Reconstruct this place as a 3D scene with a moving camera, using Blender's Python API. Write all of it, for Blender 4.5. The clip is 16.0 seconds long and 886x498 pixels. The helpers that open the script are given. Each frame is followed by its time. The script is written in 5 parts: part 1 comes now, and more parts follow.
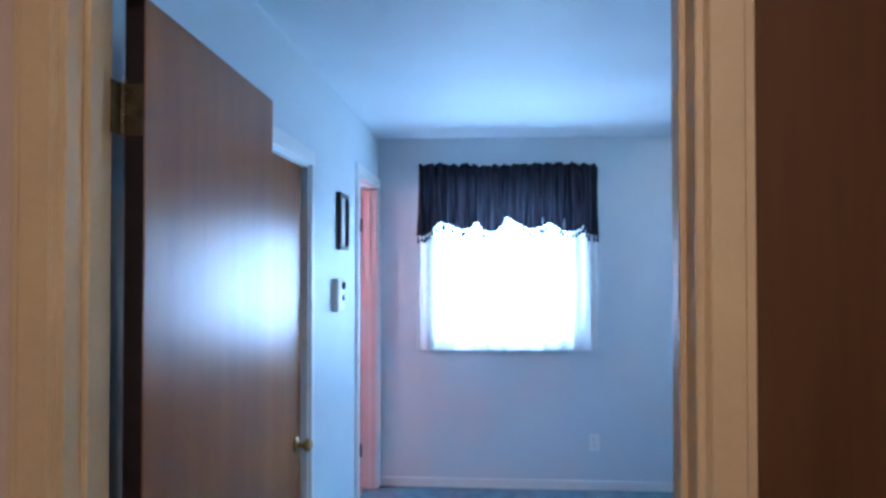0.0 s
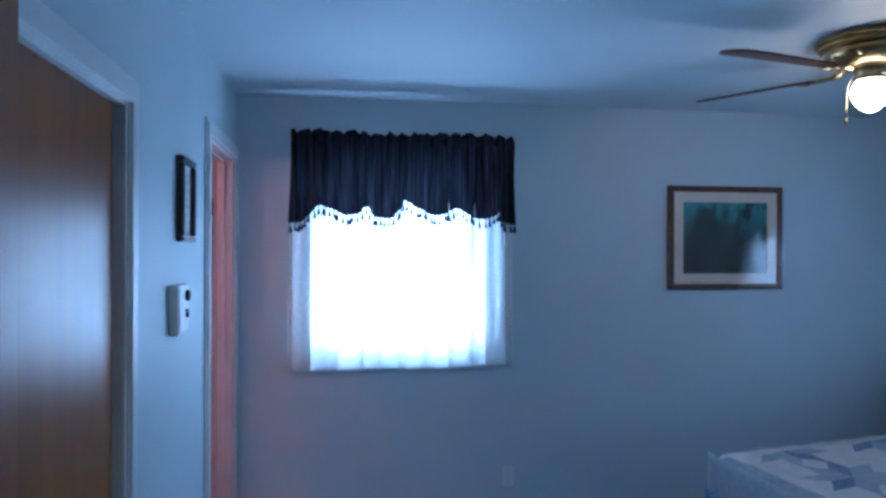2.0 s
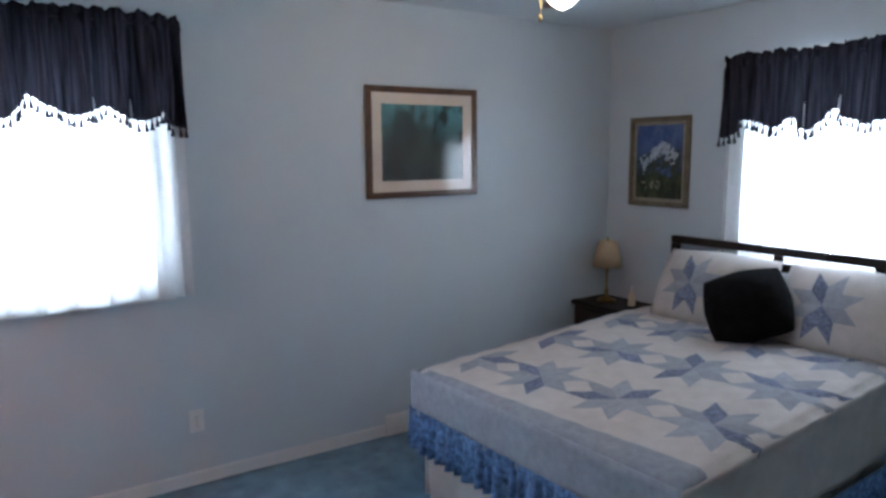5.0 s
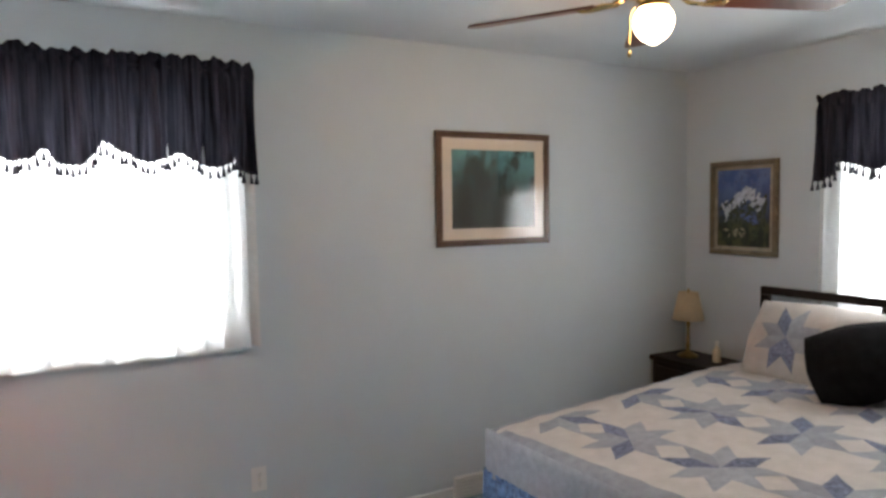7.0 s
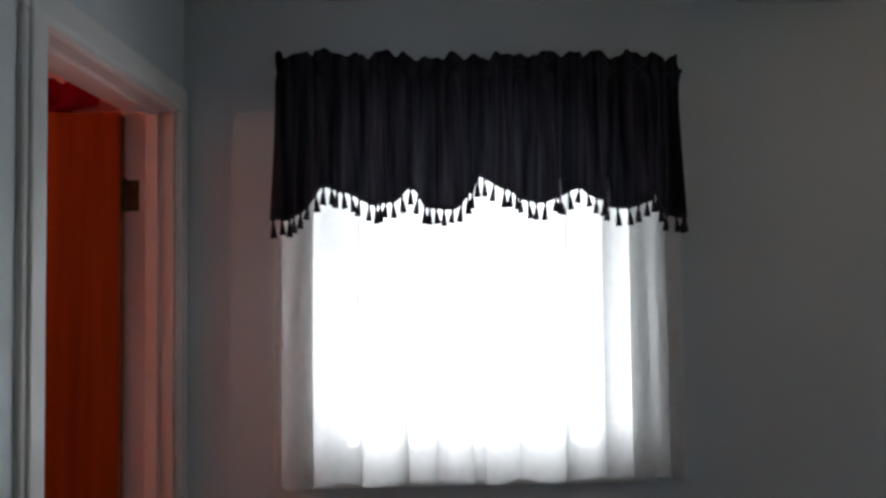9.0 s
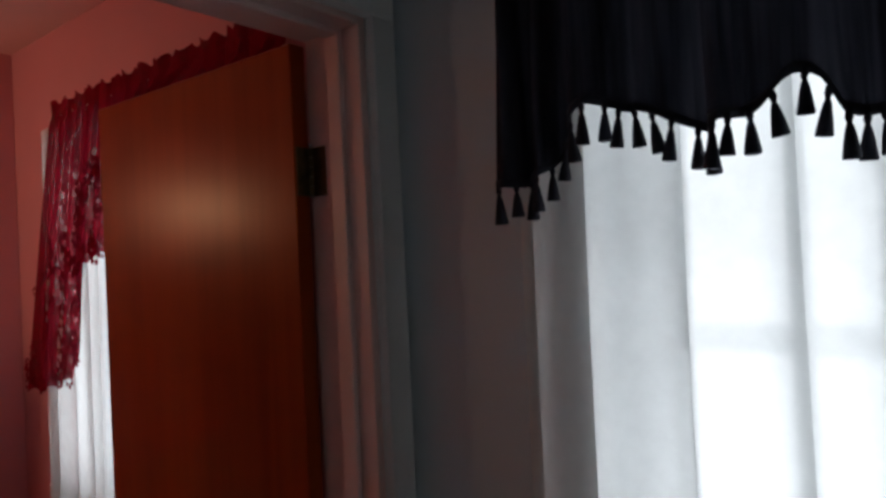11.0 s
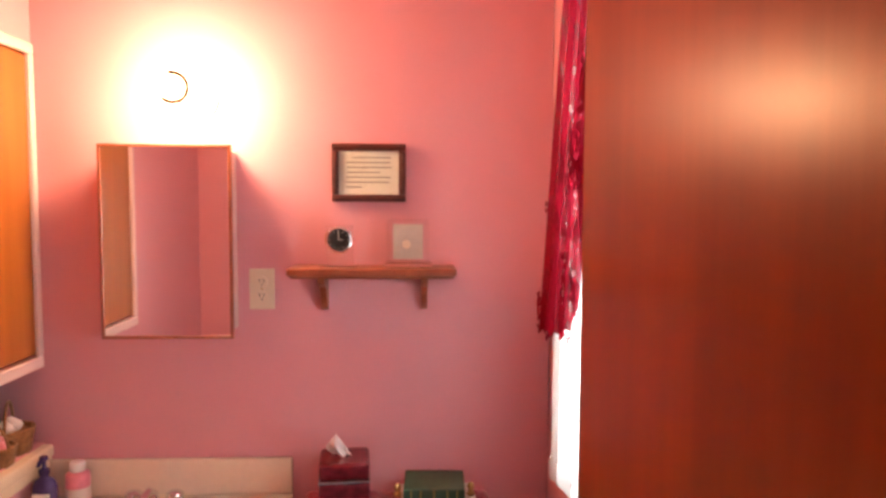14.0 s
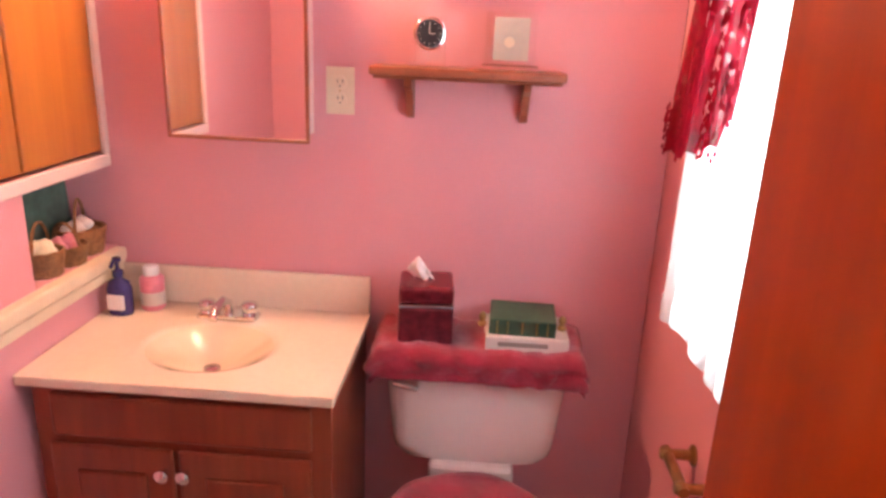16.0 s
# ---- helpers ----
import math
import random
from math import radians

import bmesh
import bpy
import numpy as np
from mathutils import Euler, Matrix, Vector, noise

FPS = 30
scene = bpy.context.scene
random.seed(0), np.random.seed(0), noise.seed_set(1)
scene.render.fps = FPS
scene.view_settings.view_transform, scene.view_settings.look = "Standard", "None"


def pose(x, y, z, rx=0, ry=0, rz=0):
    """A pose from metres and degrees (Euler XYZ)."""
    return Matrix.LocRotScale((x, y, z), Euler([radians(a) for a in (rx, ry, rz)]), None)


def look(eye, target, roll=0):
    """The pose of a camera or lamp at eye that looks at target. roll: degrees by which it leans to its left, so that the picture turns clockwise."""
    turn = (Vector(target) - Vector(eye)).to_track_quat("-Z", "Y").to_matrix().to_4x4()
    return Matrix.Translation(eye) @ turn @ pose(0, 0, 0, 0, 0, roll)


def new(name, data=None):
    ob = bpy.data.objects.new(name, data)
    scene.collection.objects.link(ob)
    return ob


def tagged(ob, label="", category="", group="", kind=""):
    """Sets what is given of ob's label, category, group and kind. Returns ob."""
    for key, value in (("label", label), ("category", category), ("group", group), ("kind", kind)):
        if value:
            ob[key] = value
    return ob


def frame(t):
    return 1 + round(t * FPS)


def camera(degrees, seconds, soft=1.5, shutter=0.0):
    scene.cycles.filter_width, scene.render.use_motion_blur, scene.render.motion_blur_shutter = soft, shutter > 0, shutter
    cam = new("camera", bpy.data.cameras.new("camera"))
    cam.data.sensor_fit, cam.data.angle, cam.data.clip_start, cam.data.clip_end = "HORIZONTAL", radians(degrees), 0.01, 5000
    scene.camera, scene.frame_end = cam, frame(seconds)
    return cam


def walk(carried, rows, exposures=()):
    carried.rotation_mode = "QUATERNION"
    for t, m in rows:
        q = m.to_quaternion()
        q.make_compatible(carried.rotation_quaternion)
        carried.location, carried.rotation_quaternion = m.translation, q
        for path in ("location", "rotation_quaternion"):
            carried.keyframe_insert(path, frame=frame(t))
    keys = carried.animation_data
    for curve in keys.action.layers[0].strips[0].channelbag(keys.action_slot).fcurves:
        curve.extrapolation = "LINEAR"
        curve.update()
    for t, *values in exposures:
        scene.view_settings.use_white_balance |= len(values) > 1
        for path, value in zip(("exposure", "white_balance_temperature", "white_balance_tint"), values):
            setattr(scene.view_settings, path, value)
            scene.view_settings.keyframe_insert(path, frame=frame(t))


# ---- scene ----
cam = camera(66.0, 16.0, soft=3.0)
PATH = [
    (0, (0.308, -0.622, 1.569), (0.18, 1.373, 1.602), 0.0),
    (0.5, (0.239, -0.401, 1.578), (0.076, 1.592, 1.595), 0.2),
    (1, (0.203, -0.105, 1.598), (0.092, 1.892, 1.595), 0.3),
    (1.5, (0.175, 0.161, 1.608), (0.218, 2.16, 1.598), 0.2),
    (2, (0.091, 0.373, 1.598), (0.394, 2.35, 1.6), 0.2),
    (2.5, (0.068, 0.519, 1.598), (0.633, 2.433, 1.598), -0.1),
    (3, (0.132, 0.662, 1.608), (0.916, 2.508, 1.583), 0.1),
    (3.5, (0.187, 0.72, 1.617), (1.135, 2.48, 1.535), 0.3),
    (4, (0.272, 0.769, 1.618), (1.315, 2.466, 1.438), -0.3),
    (4.2, (0.296, 0.77, 1.618), (1.358, 2.45, 1.394), -0.4),
    (6.3, (0.371, 0.825, 1.602), (1.428, 2.496, 1.301), -1.1),
    (6.5, (0.386, 0.851, 1.6), (1.416, 2.547, 1.349), -1.1),
    (7, (0.325, 0.964, 1.584), (1.276, 2.719, 1.459), -0.8),
    (7.5, (0.235, 1.141, 1.575), (1.063, 2.961, 1.544), -0.3),
    (8, (0.223, 1.38, 1.55), (0.823, 3.287, 1.606), 0.2),
    (8.2, (0.201, 1.499, 1.548), (0.714, 3.43, 1.63), -0.1),
    (10.5, (0.437, 2.965, 1.678), (-0.538, 4.711, 1.662), -2.4),
    (11, (0.388, 3.191, 1.637), (-0.858, 4.755, 1.67), -2.8),
    (11.5, (0.183, 3.426, 1.614), (-1.224, 4.844, 1.71), -0.6),
    (12, (0.077, 3.475, 1.605), (-1.457, 4.752, 1.719), 0.4),
    (12.5, (0.022, 3.565, 1.616), (-1.724, 4.536, 1.718), 2.0),
    (13, (-0.029, 3.663, 1.605), (-1.941, 4.246, 1.667), 1.3),
    (13.5, (-0.17, 3.727, 1.623), (-2.15, 4.009, 1.593), 0.5),
    (14, (-0.306, 3.732, 1.616), (-2.299, 3.817, 1.475), 0.3),
    (14.5, (-0.386, 3.752, 1.577), (-2.367, 3.685, 1.311), 1.2),
    (15, (-0.444, 3.715, 1.546), (-2.397, 3.613, 1.127), 1.9),
    (15.5, (-0.488, 3.685, 1.52), (-2.41, 3.582, 0.978), 2.4),
    (16, (-0.521, 3.666, 1.507), (-2.427, 3.567, 0.911), 2.5),
]
walk(cam, [(t, look(eye, target, roll)) for t, eye, target, roll in PATH],
     exposures=[(0.0, 0.5, 4200, 6), (0.5, 0.08, 4050, 6), (1.0, 0.0, 4100, 6), (1.5, -0.27, 4100, 6), (2.0, -0.68, 4050, 6), (2.5, -0.80, 4050, 6), (3.5, -0.70, 4400, 8), (4.2, -0.45, 4800, 10),
                (6.3, 0.3, 6950, 15), (7.5, 0.22, 7100, 15), (8.2, -0.45, 7050, 15), (10.3, -3.1, 6500, 12), (11.0, -2.9, 6600, 12),
                (11.5, -2.0, 6800, 13), (12.0, -1.25, 7000, 14), (12.5, -0.35, 7000, 13), (13.5, -0.35, 7100, 13), (14.5, -0.80, 7300, 12), (15.0, -0.76, 7300, 12), (15.5, -0.43, 6900, 11), (16.0, 0.0, 6500, 10)])

# ---- plan, in metres ----
H = 2.42                     # ceiling
YW = 4.12                    # window wall
XL, XR = -0.45, 3.84         # bedroom side walls
YD = 0.50                    # bedroom face of the door wall
TW = 0.12                    # partition thickness
BX, BE = -2.22, -0.590        # bathroom: basin wall, door wall
BY = 2.700                    # bathroom cabinet wall

# ---- world and lights ----
world = bpy.data.worlds.new("sky")
scene.world = world
world.use_nodes = True
wn = world.node_tree
sky = wn.nodes.new("ShaderNodeTexSky")
sky.sky_type = "NISHITA"
sky.sun_disc = False
sky.sun_elevation, sky.sun_rotation = radians(40), radians(200)
wn.links.new(sky.outputs[0], wn.nodes["Background"].inputs[0])
wn.nodes["Background"].inputs[1].default_value = 0.15

sun = new("sun", bpy.data.lights.new("sun", "SUN"))
sun.data.energy, sun.data.angle, sun.data.color = 1.2, radians(10), (1, 0.96, 0.9)
sun.matrix_world = look((0, 0, 0), (0.3, 1, -0.9))


def window_light(name, m, w, h, power, color):
    ob = new(name, bpy.data.lights.new(name, "AREA"))
    ob.data.shape, ob.data.size, ob.data.size_y = "RECTANGLE", w, h
    ob.data.energy, ob.data.color = power, color
    ob.matrix_world = m
    return ob


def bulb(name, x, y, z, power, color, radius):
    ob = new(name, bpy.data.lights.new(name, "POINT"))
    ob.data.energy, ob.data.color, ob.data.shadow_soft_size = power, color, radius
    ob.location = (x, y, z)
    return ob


DAY = (0.86, 0.94, 1.0)
window_light("daylight", look((0.435, 4.33, 1.53), (0.435, 0, 1.38)), 1.25, 1.25, 78, DAY)
window_light("daylight", look((4.05, 2.56, 1.53), (0, 2.56, 1.38)), 1.25, 1.25, 55, DAY)
window_light("daylight", look((-1.42, 4.33, 1.53), (-1.42, 0, 1.38)), 1.1, 1.25, 105, DAY)
# light thrown up by the bright ground outside the two bedroom windows
window_light("ground_light", look((0.435, 4.42, 0.95), (0.435, 4.02, 2.42)), 0.95, 0.55, 110, DAY)
window_light("ground_light", look((4.14, 2.56, 0.95), (3.74, 2.56, 2.42)), 0.95, 0.55, 85, DAY)
bulb("fan_bulb", 2.12, 2.725, 2.20, 7, (1.0, 0.62, 0.34), 0.05)
bulb("vanity_bulb", BX + 0.165, 3.13, 1.892, 34, (1.0, 0.60, 0.36), 0.06)
# unseen hall lamp, added because the door casing is lit from the hall side
bulb("unseen_hall_lamp", 0.5, -1.2, 2.25, 25, (1.0, 0.66, 0.42), 0.08)


# ---- materials ----
def mat(name, color, rough=0.6, metal=0.0, vary=0.12, scale=6.0, bump=0.0, grain=60.0, random_part=0.0, coat=0.0, **sockets):
    m = bpy.data.materials.new(name)
    m.use_nodes = True
    nt = m.node_tree
    b = nt.nodes["Principled BSDF"]
    b.inputs["Roughness"].default_value = rough
    b.inputs["Metallic"].default_value = metal
    b.inputs["Coat Weight"].default_value = coat
    for k, v in sockets.items():
        b.inputs[k.replace("_", " ")].default_value = v
    co = nt.nodes.new("ShaderNodeTexCoord")
    n1 = nt.nodes.new("ShaderNodeTexNoise")
    n1.inputs["Scale"].default_value, n1.inputs["Detail"].default_value = scale, 4
    nt.links.new(co.outputs["Object"], n1.inputs["Vector"])
    n2 = nt.nodes.new("ShaderNodeTexNoise")
    n2.inputs["Scale"].default_value, n2.inputs["Detail"].default_value = grain, 2
    nt.links.new(co.outputs["Object"], n2.inputs["Vector"])
    add = nt.nodes.new("ShaderNodeMath")
    add.operation = "MULTIPLY_ADD"
    nt.links.new(n2.outputs["Fac"], add.inputs[0])
    add.inputs[1].default_value = 0.35
    nt.links.new(n1.outputs["Fac"], add.inputs[2])
    ramp = nt.nodes.new("ShaderNodeMapRange")
    ramp.inputs["From Min"].default_value, ramp.inputs["From Max"].default_value = 0.4, 0.95
    ramp.inputs["To Min"].default_value, ramp.inputs["To Max"].default_value = 1 - vary, 1 + vary
    nt.links.new(add.outputs[0], ramp.inputs["Value"])
    value = ramp.outputs[0]
    if random_part:
        info = nt.nodes.new("ShaderNodeObjectInfo")
        r2 = nt.nodes.new("ShaderNodeMapRange")
        r2.inputs["To Min"].default_value, r2.inputs["To Max"].default_value = 1 - random_part, 1 + random_part
        nt.links.new(info.outputs["Random"], r2.inputs["Value"])
        mul = nt.nodes.new("ShaderNodeMath")
        mul.operation = "MULTIPLY"
        nt.links.new(value, mul.inputs[0]), nt.links.new(r2.outputs[0], mul.inputs[1])
        value = mul.outputs[0]
    mix = nt.nodes.new("ShaderNodeVectorMath")
    mix.operation = "SCALE"
    mix.inputs[0].default_value = color
    nt.links.new(value, mix.inputs["Scale"])
    nt.links.new(mix.outputs[0], b.inputs["Base Color"])
    if bump:
        bn = nt.nodes.new("ShaderNodeBump")
        bn.inputs["Strength"].default_value, bn.inputs["Distance"].default_value = bump, 0.004
        nt.links.new(n2.outputs["Fac"], bn.inputs["Height"])
        nt.links.new(bn.outputs[0], b.inputs["Normal"])
    return m


def wood(name, dark, light, rough=0.3, stretch=(14, 14, 0.7), coat=0.3, spec=0.5, relief=0.12, tint=(1, 1, 1)):
    """Grain runs along the object's z unless stretch says otherwise."""
    m = bpy.data.materials.new(name)
    m.use_nodes = True
    nt = m.node_tree
    b = nt.nodes["Principled BSDF"]
    b.inputs["Coat Weight"].default_value, b.inputs["Coat Roughness"].default_value = coat, 0.18
    b.inputs["Specular IOR Level"].default_value = spec
    b.inputs["Specular Tint"].default_value = (*tint, 1)
    co = nt.nodes.new("ShaderNodeTexCoord")
    mp = nt.nodes.new("ShaderNodeMapping")
    mp.inputs["Scale"].default_value = stretch
    nt.links.new(co.outputs["Object"], mp.inputs["Vector"])
    n1 = nt.nodes.new("ShaderNodeTexNoise")
    n1.inputs["Scale"].default_value, n1.inputs["Detail"].default_value, n1.inputs["Distortion"].default_value = 1.0, 5, 0.6
    nt.links.new(mp.outputs[0], n1.inputs["Vector"])
    n2 = nt.nodes.new("ShaderNodeTexNoise")
    n2.inputs["Scale"].default_value, n2.inputs["Detail"].default_value = 7.0, 3
    nt.links.new(mp.outputs[0], n2.inputs["Vector"])
    add = nt.nodes.new("ShaderNodeMath")
    add.operation = "MULTIPLY_ADD"
    nt.links.new(n2.outputs["Fac"], add.inputs[0])
    add.inputs[1].default_value = 0.4
    nt.links.new(n1.outputs["Fac"], add.inputs[2])
    cr = nt.nodes.new("ShaderNodeValToRGB")
    cr.color_ramp.elements[0].position, cr.color_ramp.elements[1].position = 0.45, 0.95
    cr.color_ramp.elements[0].color, cr.color_ramp.elements[1].color = (*dark, 1), (*light, 1)
    nt.links.new(add.outputs[0], cr.inputs[0])
    nt.links.new(cr.outputs[0], b.inputs["Base Color"])
    rr = nt.nodes.new("ShaderNodeMapRange")
    rr.inputs["To Min"].default_value, rr.inputs["To Max"].default_value = rough - 0.5 * relief, rough + 0.8 * relief
    nt.links.new(n2.outputs["Fac"], rr.inputs["Value"])
    nt.links.new(rr.outputs[0], b.inputs["Roughness"])
    bn = nt.nodes.new("ShaderNodeBump")
    bn.inputs["Strength"].default_value, bn.inputs["Distance"].default_value = relief, 0.002
    nt.links.new(n2.outputs["Fac"], bn.inputs["Height"])
    nt.links.new(bn.outputs[0], b.inputs["Normal"])
    return m


def cloth_through(name, color, clear, through_light, solid, painted_folds=0.0):
    """Thin cloth that lets light through: clear gaps, light scattered through, light scattered back."""
    m = bpy.data.materials.new(name)
    m.use_nodes = True
    nt = m.node_tree
    out = nt.nodes["Material Output"]
    nt.nodes.remove(nt.nodes["Principled BSDF"])
    tr = nt.nodes.new("ShaderNodeBsdfTransparent")
    tl = nt.nodes.new("ShaderNodeBsdfTranslucent")
    df = nt.nodes.new("ShaderNodeBsdfDiffuse")
    co = nt.nodes.new("ShaderNodeTexCoord")
    n1 = nt.nodes.new("ShaderNodeTexNoise")
    n1.inputs["Scale"].default_value, n1.inputs["Detail"].default_value = 40, 3
    mp = nt.nodes.new("ShaderNodeMapping")
    mp.inputs["Scale"].default_value = (1, 1, 0.06 if painted_folds else 1)
    nt.links.new(co.outputs["Object"], mp.inputs["Vector"])
    nt.links.new(mp.outputs[0], n1.inputs["Vector"])
    mr = nt.nodes.new("ShaderNodeMapRange")
    # upright colour streaks painted in for shaded folds and light through the gathers
    if painted_folds:
        mr.inputs["From Min"].default_value, mr.inputs["From Max"].default_value = 0.3, 0.7
    mr.inputs["To Min"].default_value, mr.inputs["To Max"].default_value = 0.88 - painted_folds, 1.05 + 1.6 * painted_folds
    nt.links.new(n1.outputs["Fac"], mr.inputs["Value"])
    sc = nt.nodes.new("ShaderNodeVectorMath")
    sc.operation = "SCALE"
    sc.inputs[0].default_value = color
    nt.links.new(mr.outputs[0], sc.inputs["Scale"])
    nt.links.new(sc.outputs[0], tl.inputs[0]), nt.links.new(sc.outputs[0], df.inputs[0])
    m1, m2 = nt.nodes.new("ShaderNodeMixShader"), nt.nodes.new("ShaderNodeMixShader")
    m1.inputs[0].default_value = solid / (solid + through_light)
    nt.links.new(tl.outputs[0], m1.inputs[1]), nt.links.new(df.outputs[0], m1.inputs[2])
    m2.inputs[0].default_value = 1 - clear
    nt.links.new(tr.outputs[0], m2.inputs[1]), nt.links.new(m1.outputs[0], m2.inputs[2])
    nt.links.new(m2.outputs[0], out.inputs[0])
    return m


def glow(name, color, strength, base=(0.9, 0.88, 0.85)):
    m = mat(name, base, 0.3, vary=0.03)
    b = m.node_tree.nodes["Principled BSDF"]
    b.inputs["Emission Color"].default_value = (*color, 1)
    b.inputs["Emission Strength"].default_value = strength
    return m


def glassy(name, tint=(1, 1, 1), rough=0.02):
    m = bpy.data.materials.new(name)
    m.use_nodes = True
    b = m.node_tree.nodes["Principled BSDF"]
    b.inputs["Base Color"].default_value = (*tint, 1)
    b.inputs["Roughness"].default_value = rough
    b.inputs["Transmission Weight"].default_value = 1.0
    b.inputs["IOR"].default_value = 1.45
    return m


WALL_BLUE = mat("pale blue wall paint", (0.55, 0.62, 0.66), 0.55, vary=0.035, scale=2.5, bump=0.12, grain=180)
CEIL = mat("ceiling paint", (0.62, 0.67, 0.70), 0.6, vary=0.04, scale=2.0, bump=0.2, grain=150)
WALL_PINK = mat("pink wall paint", (0.68, 0.305, 0.335), 0.5, vary=0.04, scale=2.5, bump=0.12, grain=180)
CEIL_PINK = mat("pale pink ceiling paint", (0.70, 0.42, 0.40), 0.6, vary=0.04, scale=2.0, bump=0.15, grain=150)
WALL_HALL = mat("beige hall paint", (0.62, 0.46, 0.32), 0.6, vary=0.05, scale=2.5, bump=0.12, grain=180)
TRIM = mat("white trim paint", (0.68, 0.70, 0.70), 0.38, vary=0.05, scale=5, bump=0.06, grain=90)
TRIM_HALL = mat("cream trim paint", (0.66, 0.47, 0.23), 0.4, vary=0.08, scale=5, bump=0.08, grain=90)
TRIM_PINK = mat("pinkish white trim paint", (0.72, 0.55, 0.52), 0.4, vary=0.05, scale=5, bump=0.06, grain=90)
CARPET = mat("blue carpet", (0.16, 0.27, 0.36), 0.95, vary=0.3, scale=9, bump=1.0, grain=420)
LINO = mat("bathroom floor vinyl", (0.45, 0.33, 0.30), 0.45, vary=0.15, scale=5)
DOOR_WOOD = wood("brown stained door veneer", (0.165, 0.056, 0.008), (0.29, 0.110, 0.018), 0.32, (4.0, 4.0, 0.4), 0.0, 0.28, 0.03, (1.0, 0.85, 0.68))
BATH_DOOR_WOOD = wood("orange brown door veneer", (0.160, 0.020, 0.004), (0.320, 0.055, 0.009), 0.29, (4.5, 4.5, 0.22), 0.0, 0.28, 0.025, (1.0, 0.55, 0.20))
CAB_WOOD = wood("orange maple veneer", (0.30, 0.088, 0.014), (0.40, 0.14, 0.026), 0.36)
VAN_WOOD = wood("red brown oak", (0.155, 0.026, 0.010), (0.25, 0.050, 0.019), 0.36, (9, 9, 0.9))
SHELF_WOOD = wood("reddish stained pine", (0.20, 0.05, 0.02), (0.34, 0.10, 0.045), 0.35, (14, 1.2, 14))
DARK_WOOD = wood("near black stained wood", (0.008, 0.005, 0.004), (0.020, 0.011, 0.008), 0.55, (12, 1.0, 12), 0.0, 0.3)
PANEL_WOOD = wood("dark hall panelling", (0.085, 0.034, 0.008), (0.13, 0.056, 0.015), 0.6, (6, 6, 0.4), 0.0, 0.2)
FRAME_WOOD = wood("walnut picture frame", (0.05, 0.022, 0.010), (0.12, 0.055, 0.026), 0.4, (20, 20, 20))
FRAME_RED = wood("mahogany picture frame", (0.05, 0.010, 0.006), (0.12, 0.026, 0.016), 0.35, (20, 20, 20))
FRAME_GOLD = wood("antique bronze frame", (0.11, 0.085, 0.05), (0.22, 0.18, 0.11), 0.4, (25, 25, 25))
BLACK = mat("black paint", (0.012, 0.012, 0.013), 0.4, vary=0.2)
BLADE_WOOD = wood("cherry fan blade", (0.06, 0.014, 0.005), (0.15, 0.040, 0.014), 0.35, (0.9, 14, 14), 0.2)
BRASS = mat("antique brass", (0.42, 0.30, 0.12), 0.28, 1.0, vary=0.25, scale=20)
BRASS_DARK = mat("aged brass hinge", (0.10, 0.075, 0.035), 0.45, 0.9, vary=0.35, scale=40)
BRASS_BRIGHT = mat("polished brass", (0.80, 0.60, 0.28), 0.16, 1.0, vary=0.1, scale=20)
CHROME = mat("chrome", (0.75, 0.75, 0.76), 0.08, 1.0, vary=0.04)
NAVY = mat("dark navy cotton", (0.016, 0.017, 0.030), 0.9, vary=0.35, scale=7, bump=0.5, grain=500)
NAVY_THIN = cloth_through("dark navy valance cotton", (0.025, 0.025, 0.034), 0.0, 0.18, 0.82, 0.55)
SHEER = cloth_through("white sheer voile", (0.86, 0.87, 0.87), 0.16, 0.58, 0.26)
LACE_DENSE = cloth_through("crimson lace thread", (0.22, 0.006, 0.020), 0.0, 0.30, 0.70)
LACE = cloth_through("crimson lace", (0.28, 0.007, 0.024), 0.06, 0.35, 0.59)
lt = LACE.node_tree
lv = lt.nodes.new("ShaderNodeTexVoronoi")
lv.feature, lv.inputs["Scale"].default_value = "DISTANCE_TO_EDGE", 42
ln = lt.nodes.new("ShaderNodeTexNoise")
ln.inputs["Scale"].default_value, ln.inputs["Detail"].default_value = 9, 1
lc = lt.nodes.new("ShaderNodeTexCoord")
lt.links.new(lc.outputs["Object"], lv.inputs["Vector"])
lt.links.new(lc.outputs["Object"], ln.inputs["Vector"])
lm = lt.nodes.new("ShaderNodeMath")
lm.operation = "MULTIPLY"
lt.links.new(lv.outputs["Distance"], lm.inputs[0])
lt.links.new(ln.outputs["Fac"], lm.inputs[1])
lr = lt.nodes.new("ShaderNodeMapRange")
lr.inputs["From Min"].default_value, lr.inputs["From Max"].default_value = 0.10, 0.13
lr.inputs["To Min"].default_value, lr.inputs["To Max"].default_value = 0.985, 0.86
lt.links.new(lm.outputs[0], lr.inputs["Value"])
for link in list(lt.links):
    if link.to_node.type == "OUTPUT_MATERIAL":
        lt.links.new(lr.outputs[0], link.from_node.inputs[0])
GILT_SLIP = mat("dull gilt slip", (0.30, 0.26, 0.19), 0.5, vary=0.25, scale=30)
MATBOARD = mat("cream mat board", (0.62, 0.58, 0.54), 0.8, vary=0.05)
FROST = mat("frosted acrylic", (0.50, 0.46, 0.38), 0.5, vary=0.12, scale=20)
PAPER = mat("paper", (0.72, 0.68, 0.60), 0.8, vary=0.08)
INK = mat("grey ink", (0.25, 0.22, 0.20), 0.8, vary=0.1)
IVORY = mat("ivory plastic", (0.70, 0.60, 0.44), 0.35, vary=0.05)
